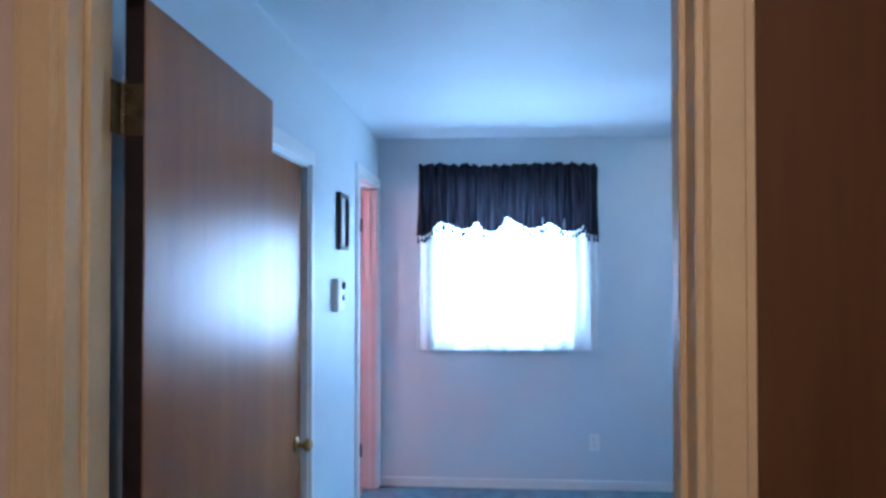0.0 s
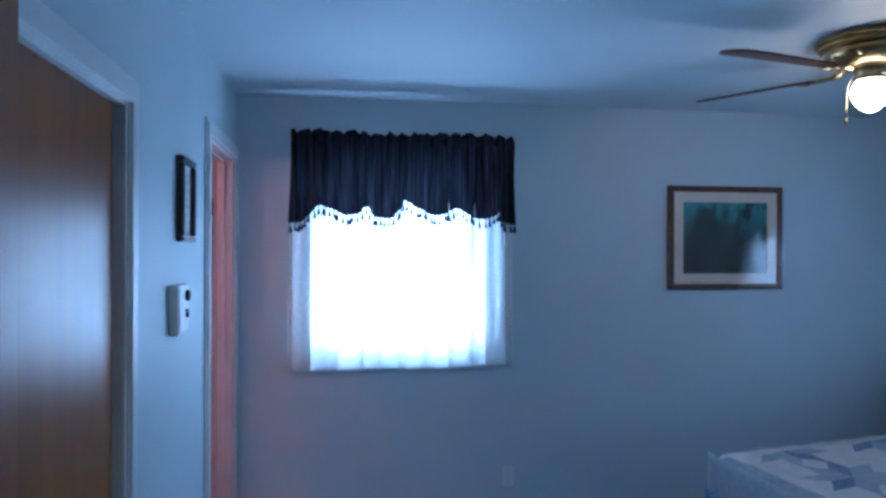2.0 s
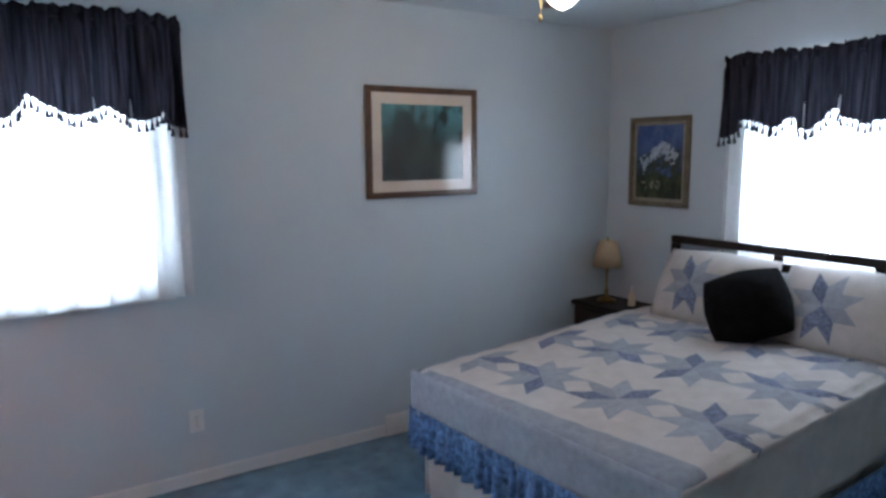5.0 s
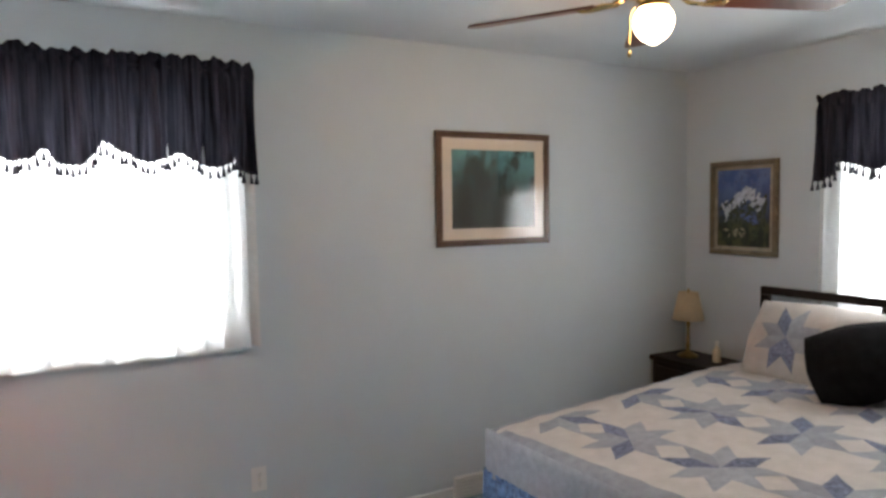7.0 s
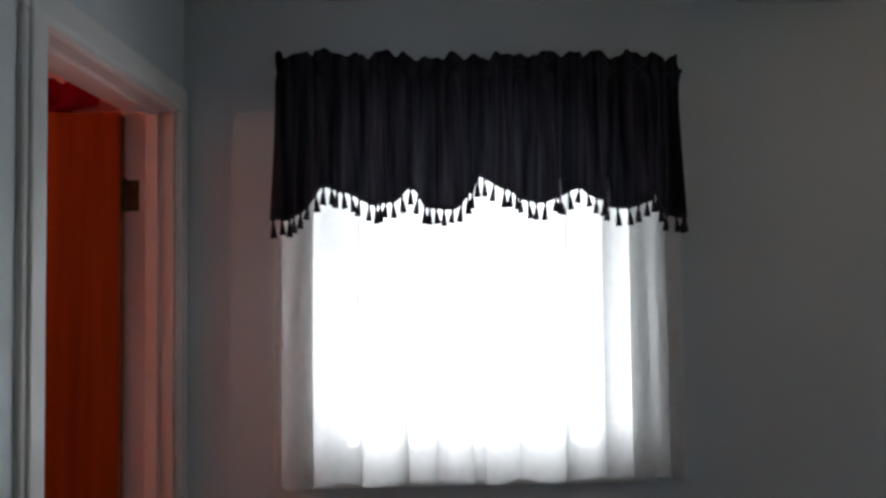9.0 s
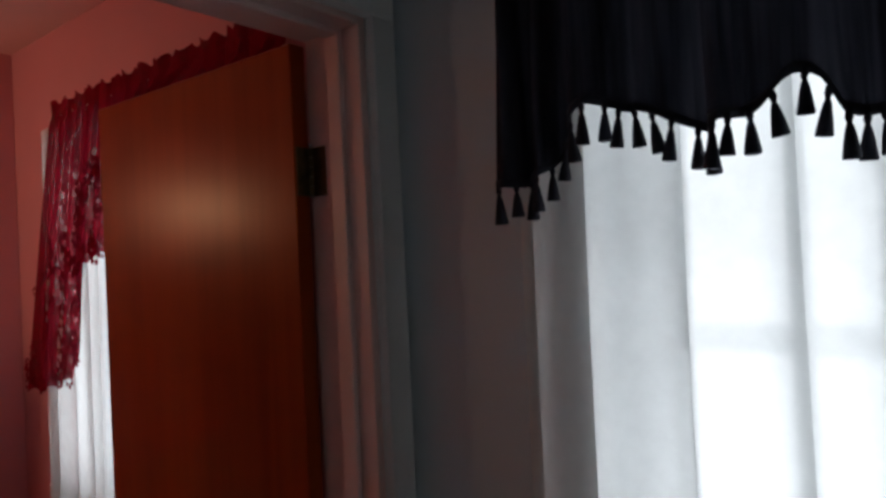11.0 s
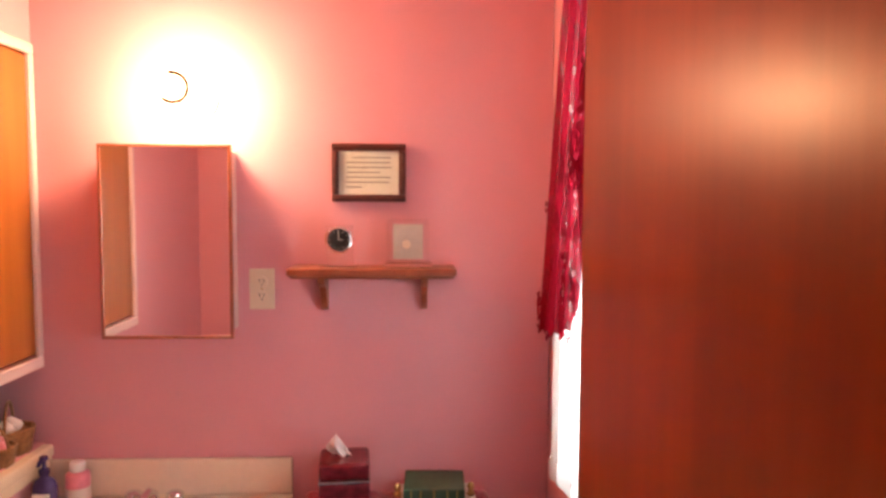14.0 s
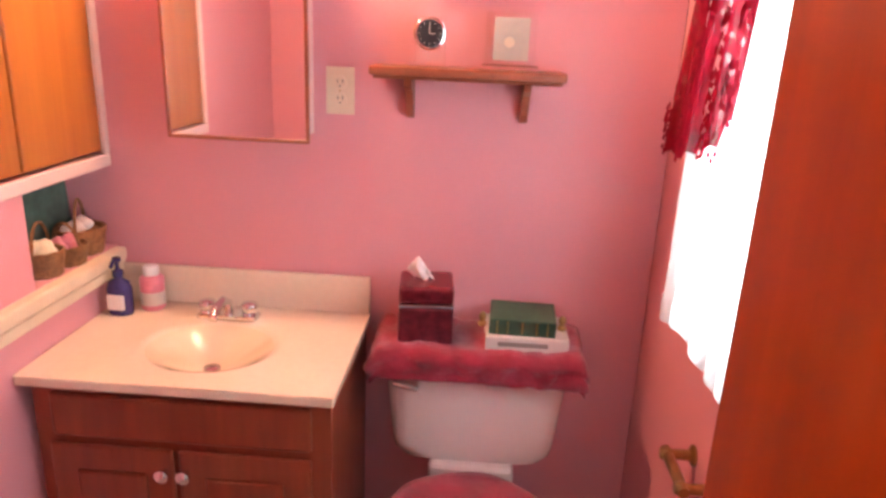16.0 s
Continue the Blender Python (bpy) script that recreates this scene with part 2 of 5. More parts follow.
WHITE_PLASTIC = mat("white plastic", (0.72, 0.73, 0.72), 0.35, vary=0.05)
PORCELAIN = mat("white porcelain", (0.76, 0.70, 0.66), 0.12, vary=0.03, coat=0.5)
MARBLE = mat("cream cultured marble", (0.74, 0.64, 0.50), 0.18, vary=0.08, scale=4, coat=0.4)
BASIN = mat("tan basin glaze", (0.74, 0.60, 0.43), 0.15, vary=0.06, coat=0.4)
LAMINATE = mat("cream laminate", (0.70, 0.58, 0.42), 0.35, vary=0.08, scale=12)
QUILT_WHITE = mat("cream quilt cotton", (0.56, 0.525, 0.49), 0.9, vary=0.10, scale=14, bump=0.6, grain=140, random_part=0.05)
QUILT_GREY = mat("grey blue quilt cotton", (0.33, 0.347, 0.39), 0.9, vary=0.16, scale=30, bump=0.5, grain=160, random_part=0.12)
QUILT_BLUE = mat("blue print quilt cotton", (0.17, 0.197, 0.285), 0.9, vary=0.6, scale=55, bump=0.4, grain=200, random_part=0.15)
RUFFLE = mat("blue floral ruffle cotton", (0.11, 0.20, 0.38), 0.9, vary=0.8, scale=38, bump=0.5, grain=200)
SKIRT = mat("off white bed skirt cotton", (0.62, 0.59, 0.56), 0.9, vary=0.06, bump=0.4, grain=200)
BLACK_FUR = mat("black plush", (0.006, 0.006, 0.007), 0.95, vary=0.5, scale=20, bump=1.0, grain=300, Specular_IOR_Level=0.1)
SHADE = cloth_through("cream lamp shade", (0.70, 0.58, 0.40), 0.0, 0.4, 0.6)
PLUSH_RED = mat("crimson plush", (0.26, 0.008, 0.03), 0.95, vary=0.45, scale=14, bump=1.0, grain=260, Sheen_Weight=0.4)
RED_BOX = mat("dark red lacquered box", (0.10, 0.008, 0.014), 0.25, vary=0.5, scale=45)
TISSUE = mat("tissue paper", (0.82, 0.74, 0.72), 0.9, vary=0.04)
GREEN_BOOK = mat("dark green cloth", (0.03, 0.075, 0.04), 0.6, vary=0.25, scale=50)
BLUE_PLASTIC = mat("blue violet soap bottle", (0.040, 0.030, 0.13), 0.25, vary=0.35, scale=40)
PINK_PLASTIC = mat("pink lotion bottle", (0.62, 0.20, 0.26), 0.3, vary=0.2, scale=40)
WICKER = mat("woven wicker", (0.26, 0.12, 0.045), 0.7, vary=0.5, scale=60, bump=1.0, grain=200)
GREEN_CARD = mat("dark green board", (0.06, 0.13, 0.10), 0.6, vary=0.4, scale=18)
CRYSTAL = glassy("clear acrylic", (0.95, 0.95, 0.93), 0.03)
PANE = glassy("window glass", (1, 1, 1), 0.0)
PICTURE_GLASS = glassy("picture glass", (0.98, 0.99, 0.99), 0.0)
PAINT_BLUE = mat("blue oil paint", (0.07, 0.11, 0.26), 0.45, vary=0.4, scale=60)
PAINT_WHITE = mat("white oil paint", (0.46, 0.50, 0.55), 0.45, vary=0.3, scale=60)
PAINT_GREEN = mat("olive oil paint", (0.028, 0.040, 0.016), 0.45, vary=0.6, scale=60)
PAINT_OCHRE = mat("pale ochre oil paint", (0.22, 0.20, 0.12), 0.45, vary=0.4, scale=60)
MIRROR = mat("silvered mirror", (0.88, 0.88, 0.88), 0.015, 1.0, vary=0.0)
GROUND = mat("lawn", (0.06, 0.10, 0.03), 0.95, vary=0.4, scale=0.8)
BULB_GLASS = glow("lit opal glass", (1.0, 0.80, 0.55), 14)
VANITY_GLASS = glow("lit frosted globe", (1.0, 0.80, 0.60), 16)


def art(name, low, mid, high, accent, scale, split, rough=0.05):
    """A painted picture: soft blobs of four colours, lighter above the split."""
    m = bpy.data.materials.new(name)
    m.use_nodes = True
    nt = m.node_tree
    b = nt.nodes["Principled BSDF"]
    b.inputs["Roughness"].default_value = rough
    co = nt.nodes.new("ShaderNodeTexCoord")
    mp = nt.nodes.new("ShaderNodeMapping")
    mp.inputs["Scale"].default_value = (1.0, 1.0, 0.55)
    nt.links.new(co.outputs["Object"], mp.inputs["Vector"])
    n1 = nt.nodes.new("ShaderNodeTexNoise")
    n1.inputs["Scale"].default_value, n1.inputs["Detail"].default_value = scale, 3
    nt.links.new(mp.outputs[0], n1.inputs["Vector"])
    sx = nt.nodes.new("ShaderNodeSeparateXYZ")
    nt.links.new(co.outputs["Object"], sx.inputs[0])
    mr = nt.nodes.new("ShaderNodeMapRange")
    mr.inputs["From Min"].default_value, mr.inputs["From Max"].default_value = split - 0.12, split + 0.12
    nt.links.new(sx.outputs["Z"], mr.inputs["Value"])
    c1, c2 = nt.nodes.new("ShaderNodeValToRGB"), nt.nodes.new("ShaderNodeValToRGB")
    for c, a, z in ((c1, low, mid), (c2, accent, high)):
        c.color_ramp.elements[0].position, c.color_ramp.elements[1].position = 0.44, 0.56
        c.color_ramp.elements[0].color, c.color_ramp.elements[1].color = (*a, 1), (*z, 1)
        nt.links.new(n1.outputs["Fac"], c.inputs[0])
    mx = nt.nodes.new("ShaderNodeMix")
    mx.data_type = "RGBA"
    nt.links.new(mr.outputs[0], mx.inputs["Factor"])
    nt.links.new(c1.outputs[0], mx.inputs["A"]), nt.links.new(c2.outputs[0], mx.inputs["B"])
    nt.links.new(mx.outputs["Result"], b.inputs["Base Color"])
    return m


ART_LAKE = art("lake print under glass", (0.012, 0.018, 0.02), (0.03, 0.05, 0.055), (0.09, 0.30, 0.38), (0.02, 0.05, 0.06), 9, 0.10, 0.6)
ART_MOUNT = art("mountain painting", (0.012, 0.018, 0.008), (0.055, 0.065, 0.022), (0.045, 0.09, 0.25), (0.09, 0.15, 0.33), 12, 0.02, 0.5)
ART_NOTE = art("certificate under glass", (0.50, 0.50, 0.48), (0.62, 0.62, 0.60), (0.62, 0.62, 0.60), (0.45, 0.47, 0.46), 20, 0.0, 0.75)


# ---- mesh helpers ----
def obj(name, bm, material=None, parent=None, label=""):
    me = bpy.data.meshes.new(name)
    bm.to_mesh(me)
    bm.free()
    if material:
        me.materials.append(material)
    ob = new(name, me)
    if parent:
        ob.parent = parent
    if label:
        ob["label"] = label
    return ob


part = obj


def shared(name, me, parent=None, m=None):
    ob = new(name, me)
    if parent:
        ob.parent = parent
    if m is not None:
        ob.matrix_basis = m
    return ob


def thing(name, label, category, m=None, group=""):
    ob = new(name)
    ob.empty_display_size = 0.05
    if m is not None:
        ob.matrix_world = m
    return tagged(ob, label, category, group)


def smooth(ob, angle=40):
    for p in ob.data.polygons:
        p.use_smooth = True
    ob.data.set_sharp_from_angle(angle=radians(angle))
    return ob


def add_box(bm, x0, x1, y0, y1, z0, z1, bevel=0.0, seg=2):
    r = bmesh.ops.create_cube(bm, size=1.0)
    vs = r["verts"]
    for v in vs:
        v.co = Vector(((x0 + x1) / 2 + v.co.x * (x1 - x0), (y0 + y1) / 2 + v.co.y * (y1 - y0), (z0 + z1) / 2 + v.co.z * (z1 - z0)))
    if bevel:
        es = list({e for v in vs for e in v.link_edges})
        bmesh.ops.bevel(bm, geom=es, offset=bevel, segments=seg, affect="EDGES", profile=0.6)
    return bm


def box(x0, x1, y0, y1, z0, z1, bevel=0.0, seg=2):
    return add_box(bmesh.new(), x0, x1, y0, y1, z0, z1, bevel, seg)


def lathe(profile, seg=28, bm=None, m=None):
    """A turned body from (radius, z) pairs."""
    bm = bm or bmesh.new()
    rings = []
    for r, z in profile:
        ring = []
        for i in range(seg):
            a = 2 * math.pi * i / seg
            p = Vector((max(r, 1e-4) * math.cos(a), max(r, 1e-4) * math.sin(a), z))
            ring.append(bm.verts.new(m @ p if m is not None else p))
        rings.append(ring)
    for a, b in zip(rings, rings[1:]):
        for i in range(seg):
            bm.faces.new((a[i], a[(i + 1) % seg], b[(i + 1) % seg], b[i]))
    bm.faces.new(rings[0][::-1])
    bm.faces.new(rings[-1])
    return bm


def tube(points, r, seg=8, bm=None):
    """A round bar through points."""
    bm = bm or bmesh.new()
    pts = [Vector(p) for p in points]
    rings = []
    for i, p in enumerate(pts):
        d = (pts[min(i + 1, len(pts) - 1)] - pts[max(i - 1, 0)]).normalized()
        q = d.to_track_quat("Z", "Y")
        rings.append([bm.verts.new(p + q @ Vector((r * math.cos(2 * math.pi * k / seg), r * math.sin(2 * math.pi * k / seg), 0))) for k in range(seg)])
    for a, b in zip(rings, rings[1:]):
        for k in range(seg):
            bm.faces.new((a[k], a[(k + 1) % seg], b[(k + 1) % seg], b[k]))
    bm.faces.new(rings[0][::-1])
    bm.faces.new(rings[-1])
    return bm


def sheet(nu, nv, f, thick=0.0, bm=None):
    """A surface f(u, v); with thick, a closed one with a back."""
    bm = bm or bmesh.new()
    P = [[Vector(f(i / nu, j / nv)) for j in range(nv + 1)] for i in range(nu + 1)]
    V = [[bm.verts.new(p) for p in row] for row in P]
    for i in range(nu):
        for j in range(nv):
            bm.faces.new((V[i][j], V[i + 1][j], V[i + 1][j + 1], V[i][j + 1]))
    if thick:
        bm.normal_update()
        B = [[bm.verts.new(V[i][j].co - V[i][j].normal * thick) for j in range(nv + 1)] for i in range(nu + 1)]
        for i in range(nu):
            for j in range(nv):
                bm.faces.new((B[i][j], B[i][j + 1], B[i + 1][j + 1], B[i + 1][j]))
        edge = [(i, 0) for i in range(nu)] + [(nu, j) for j in range(nv)] + [(i, nv) for i in range(nu, 0, -1)] + [(0, j) for j in range(nv, 0, -1)]
        for (a, b), (c, d) in zip(edge, edge[1:] + edge[:1]):
            bm.faces.new((V[a][b], B[a][b], B[c][d], V[c][d]))
    return bm


def profile_at(points, u):
    """A smooth curve through (u, value) pairs."""
    for (a, p), (b, q) in zip(points, points[1:]):
        if u <= b:
            s = (u - a) / (b - a)
            s = s * s * (3 - 2 * s)
            return p + (q - p) * s
    return points[-1][1]


# ---- structure ----
def wall_along_x(name, x0, x1, y0, y1, z0, z1, holes, material, label):
    """A wall whose length runs along x, with holes (x0, x1, z0, z1) right through it."""
    bm = bmesh.new()
    x = x0
    for a, b, c, d in sorted(holes):
        if a > x:
            add_box(bm, x, a, y0, y1, z0, z1)
        if c > z0:
            add_box(bm, a, b, y0, y1, z0, c)
        if d < z1:
            add_box(bm, a, b, y0, y1, d, z1)
        x = b
    if x1 > x:
        add_box(bm, x, x1, y0, y1, z0, z1)
    return tagged(obj(name, bm, material), label, "wall", kind="structure")


def wall_along_y(name, x0, x1, y0, y1, z0, z1, holes, material, label):
    ob = wall_along_x(name, y0, y1, -x1, -x0, z0, z1, holes, material, label)
    ob.data.transform(Matrix.Rotation(radians(90), 4, "Z"))
    return ob


W1 = (-0.045, 0.920, 0.965, 2.05)      # bedroom window over the window wall: x0, x1, z0, z1
W2 = (2.07, 3.05, 0.965, 2.05)       # second bedroom window: y0, y1, z0, z1
W3 = (-1.86, -0.98, 0.98, 2.05)     # bathroom window
DOOR1 = (-0.350, 0.625, 0.0, 2.05)    # bedroom doorway
DOOR2 = (3.330, 4.055, 0.0, 2.075)     # bathroom doorway
CLOSET = (1.38, 2.235, 0.0, 1.98)
XM = -0.51

tagged(obj("floor", box(-1.6, XR + 0.12, -2.2, YW + 0.15, -0.15, 0.0), CARPET), "blue cut pile carpet", "floor", kind="structure")
tagged(obj("floor_bathroom", box(BX, BE + 0.06, BY - 0.45, YW, 0.0, 0.012), LINO), "tan vinyl bathroom floor", "floor", kind="structure")
tagged(obj("ceiling", box(XM, XR + 0.12, YD - 0.05, YW + 0.15, H, H + 0.1), CEIL), "pale blue white plastered ceiling", "ceiling", kind="structure")
tagged(obj("ceiling_bathroom", box(BX - 0.15, XM - 0.003, BY - 0.5, YW + 0.15, H, H + 0.1), CEIL_PINK), "pale pink plastered ceiling", "ceiling", kind="structure")
tagged(obj("ceiling_hall", box(-1.6, 2.2, -2.2, YD - 0.053, H, H + 0.1), CEIL), "white hall ceiling", "ceiling", kind="structure")

wall_along_x("wall_north", XM, XR + 0.15, YW, YW + 0.15, 0, H, [W1], WALL_BLUE, "pale blue painted bedroom wall with a window")
wall_along_x("wall_north_bathroom", BX - 0.15, XM - 0.003, YW, YW + 0.15, 0, H, [W3], WALL_PINK, "pink painted bathroom wall with a window")
wall_along_y("wall_east", XR, XR + 0.15, YD - TW, YW - 0.002, 0, H, [W2], WALL_BLUE, "pale blue painted wall behind the bed")
wall_along_y("wall_west", XM, XL, YD, YW - 0.002, 0, H, [CLOSET, DOOR2], WALL_BLUE, "pale blue painted wall with closet and bathroom doors")
wall_along_y("wall_west_bathroom", BE, XM - 0.003, BY - 0.5, YW - 0.002, 0, H, [DOOR2], WALL_PINK, "pink painted wall at the bathroom doorway")
wall_along_x("wall_south", XM, XR, YD - 0.06, YD, 0, H, [DOOR1], WALL_BLUE, "pale blue painted wall at the bedroom doorway")
wall_along_x("wall_south_hall_left", -1.6, 0.625, YD - TW, YD - 0.063, 0, H, [DOOR1], WALL_HALL, "beige painted hall wall")
wall_along_x("wall_south_hall_right", 0.628, 2.2, YD - TW, YD - 0.063, 0, H, [], PANEL_WOOD, "dark brown panelled hall wall")
wall_along_y("wall_hall_west", -1.75, -1.6, -2.2, YD - TW, 0, H, [], WALL_HALL, "beige painted hall wall")
wall_along_y("wall_hall_east", 2.2, 2.35, -2.2, YD - TW, 0, H, [], PANEL_WOOD, "dark brown panelled hall wall")
wall_along_x("wall_hall_south", -1.75, 2.35, -2.35, -2.2, 0, H, [], WALL_HALL, "beige painted hall wall")
wall_along_y("wall_basin", BX - 0.15, BX, BY - 0.5, YW - 0.002, 0, H, [], WALL_PINK, "pink painted wall behind the basin")
# the cabinet wall: open niche between the ledge and the hanging cupboard
bm = bmesh.new()
for x0, x1, z0, z1 in ((BX, BE, 0, 0.935), (-1.872, BE, 0.935, 1.150), (BX, BE, 1.150, 1.18), (-1.361, BE, 1.18, 2.02), (BX, BE, 2.02, H)):
    add_box(bm, x0, x1, BY - 0.06, BY, z0, z1)
tagged(obj("wall_cabinet", bm, WALL_PINK), "pink painted wall with a niche and built-in cupboard", "wall", kind="structure")
wall_along_x("wall_niche_back", BX, BE, BY - 0.5, BY - 0.44, 0, H, [], WALL_PINK, "pink painted back of the niche")
# closet interior, closed behind its door
wall_along_y("wall_closet", XM - 0.12, XM - 0.06, 1.2, 2.3, 0, H, [], WALL_BLUE, "plain closet back wall")
tagged(obj("ground", box(-120, 120, -120, 120, -0.7, -0.5), GROUND), "lawn outside the windows", "ground", kind="structure")


def baseboard(name, x0, x1, y0, y1, material=TRIM):
    ob = obj(name, box(x0, x1, y0, y1, 0.0, 0.065, 0.004), material)
    return tagged(ob, "white painted baseboard along the wall", "baseboard", kind="structure")


baseboard("baseboard", XL + 0.02, XR - 0.02, YW - 0.014, YW + 0.002)
baseboard("baseboard", XR - 0.014, XR + 0.002, YD + 0.02, YW - 0.016)
baseboard("baseboard", XL - 0.002, XL + 0.014, 2.31, 3.31)
baseboard("baseboard", BX + 0.02, BE - 0.02, YW - 0.014, YW + 0.002, TRIM_PINK)
baseboard("baseboard", BX - 0.002, BX + 0.014, 3.34, YW - 0.016, TRIM_PINK)


def casing(bm, along, a, b, top, face, out, w=0.065, d=0.018, sides=(1, 1)):
    """Flat moulded trim round an opening: two steps of thickness. along: 'x' or 'y'; face: the wall's plane; out: +1 or -1."""
    for inset, depth in ((0.0, d * 0.6), (0.016, d)):
        f0, f1 = sorted((face - out * 0.002, face + out * depth))
        bars, r = [], 0.006 - 0.2 * inset        # reveal over the lining
        if sides[0]:
            bars.append((a - w + inset, a + r, 0.0, top - r))
        if sides[1]:
            bars.append((b - r, b + w - inset, 0.0, top - r))
        bars.append((a - (w - inset if sides[0] else 0), b + (w - inset if sides[1] else 0), top - r, top + w - inset))
        for p, q, z0, z1 in bars:
            if along == "x":
                add_box(bm, p, q, f0, f1, z0, z1, 0.003, 1)
            else:
                add_box(bm, f0, f1, p, q, z0, z1, 0.003, 1)


def jambs(name, along, a, b, top, f0, f1, material, stop):
    """The lining of a doorway with its stop strip."""
    t = 0.018
    bm = bmesh.new()
    for p, q, z0, z1 in ((a - 0.002, a + t, 0, top), (b - t, b + 0.002, 0, top), (a + t, b - t, top - t, top + 0.002)):
        add_box(bm, *((p, q, f0, f1) if along == "x" else (f0, f1, p, q)), z0, z1, 0.002, 1)
    for p, q, z0, z1 in ((a + t, a + t + 0.011, 0, top - t), (b - t - 0.011, b - t, 0, top - t), (a + t + 0.011, b - t - 0.011, top - t - 0.011, top - t)):
        add_box(bm, *((p, q, stop - 0.018, stop + 0.018) if along == "x" else (stop - 0.018, stop + 0.018, p, q)), z0, z1, 0.002, 1)
    return tagged(obj(name, bm, material), "painted door lining with a stop strip", "door frame", kind="structure")


bm = bmesh.new()
casing(bm, "x", DOOR1[0], DOOR1[1], 2.05, YD - TW, -1)
tagged(obj("trim_hall_door", bm, TRIM_HALL), "cream painted door casing in the hall", "door trim", kind="structure")
jambs("trim_door_lining", "x", DOOR1[0], DOOR1[1], 2.05, YD - TW - 0.004, YD + 0.004, TRIM_HALL, YD - 0.062)
bm = bmesh.new()
casing(bm, "x", DOOR1[0], DOOR1[1], 2.05, YD, 1)
tagged(obj("trim_bedroom_door", bm, TRIM), "white painted door casing", "door trim", kind="structure")
bm = bmesh.new()
casing(bm, "y", DOOR2[0], DOOR2[1], 2.075, XL, 1)
tagged(obj("trim_bathroom_door", bm, TRIM), "white painted casing round the bathroom door", "door trim", kind="structure")
jambs("trim_bathroom_lining", "y", DOOR2[0], DOOR2[1], 2.075, BE - 0.004, XL - 0.001, TRIM_PINK, XL - 0.06)
bm = bmesh.new()
casing(bm, "y", DOOR2[0], DOOR2[1], 2.075, BE, -1)
tagged(obj("trim_bathroom_inside", bm, TRIM_PINK), "pinkish white casing inside the bathroom", "door trim", kind="structure")
bm = bmesh.new()
casing(bm, "y", CLOSET[0], CLOSET[1], 1.98, XL, 1)
tagged(obj("trim_closet", bm, TRIM), "white painted casing round the closet door", "door trim", kind="structure")
jambs("trim_closet_lining", "y", CLOSET[0], CLOSET[1], 1.98, XM - 0.06, XL + 0.004, TRIM, XM - 0.035)


# ---- windows ----
def window(name, m, w, h, label):
    """A sash window; its own x runs along the wall, y points outdoors, z up from the opening's foot."""
    root = thing(name, label, "window", m)
    root["kind"] = "structure"
    t = 0.045
    bm = bmesh.new()
    for a in ((0, t, 0.05, 0.10, 0, h), (w - t, w, 0.05, 0.10, 0, h), (t, w - t, 0.05, 0.10, 0, t), (t, w - t, 0.05, 0.10, h - t, h)):
        add_box(bm, *a, 0.004, 1)
    part("window_frame", bm, TRIM, root)
    for z0, z1, y0 in ((t, h / 2 + 0.015, 0.055), (h / 2 - 0.015, h - t, 0.078)):
        bm = bmesh.new()
        for a in ((t, t + 0.035, z0, z1), (w - t - 0.035, w - t, z0, z1), (t + 0.035, w - t - 0.035, z0, z0 + 0.035), (t + 0.035, w - t - 0.035, z1 - 0.035, z1)):
            add_box(bm, a[0], a[1], y0, y0 + 0.02, a[2], a[3], 0.003, 1)
        sash = part("sash", bm, TRIM, root)
        g = part("pane", box(t + 0.03, w - t - 0.03, y0 + 0.008, y0 + 0.012, z0 + 0.03, z1 - 0.03), PANE, sash)
        g.visible_shadow = False
    bm = bmesh.new()
    for a in ((-0.05, -0.004, -0.014, 0.002, -0.02, h + 0.05), (w + 0.004, w + 0.05, -0.014, 0.002, -0.02, h + 0.05), (-0.004, w + 0.004, -0.014, 0.002, h + 0.004, h + 0.05)):
        add_box(bm, *a, 0.003, 1)
    part("casing", bm, TRIM, root)
    part("window_sill", box(-0.055, w + 0.055, -0.035, 0.05, -0.022, 0.0, 0.006), TRIM, root)
    return root


window("window_1", pose(W1[0], YW, W1[2]), W1[1] - W1[0], W1[3] - W1[2], "white sash window behind sheer curtains")
window("window_2", pose(XR, W2[1], W2[2], 0, 0, -90), W2[1] - W2[0], W2[3] - W2[2], "white sash window behind the bed")
window("window_3", pose(W3[0], YW, W3[2]), W3[1] - W3[0], W3[3] - W3[2], "white sash window in the bathroom")


# ---- curtains ----
def gather(u, n, seed):
    return math.sin(u * n * 6.283 + 1.7 * math.sin(u * 9 + seed)) + 0.45 * math.sin(u * n * 13.1 + seed)


VAL_EDGE = [(0, 0), (0.03, 0), (0.06, 0.01), (0.13, 0.092), (0.175, 0.08), (0.245, 0.040), (0.295, 0.048), (0.327, 0.092), (0.36, 0.036), (0.425, 0.026), (0.47, 0.075), (0.50, 0.128), (0.545, 0.08), (0.63, 0.045), (0.675, 0.06), (0.72, 0.085), (0.77, 0.05), (0.84, 0.028), (0.88, 0.045), (0.905, 0.066), (0.94, 0.01), (0.965, 0), (1, 0)]


def tassel_mesh():
    bm = lathe([(0.001, 0.0), (0.0045, -0.004), (0.006, -0.010), (0.0035, -0.016), (0.006, -0.020), (0.010, -0.034), (0.0135, -0.050), (0.0125, -0.052)], 8)
    me = bpy.data.meshes.new("tassel")
    bm.to_mesh(me)
    bm.free()
    me.materials.append(NAVY)
    for p in me.polygons:
        p.use_smooth = True
    return me


TASSEL = tassel_mesh()


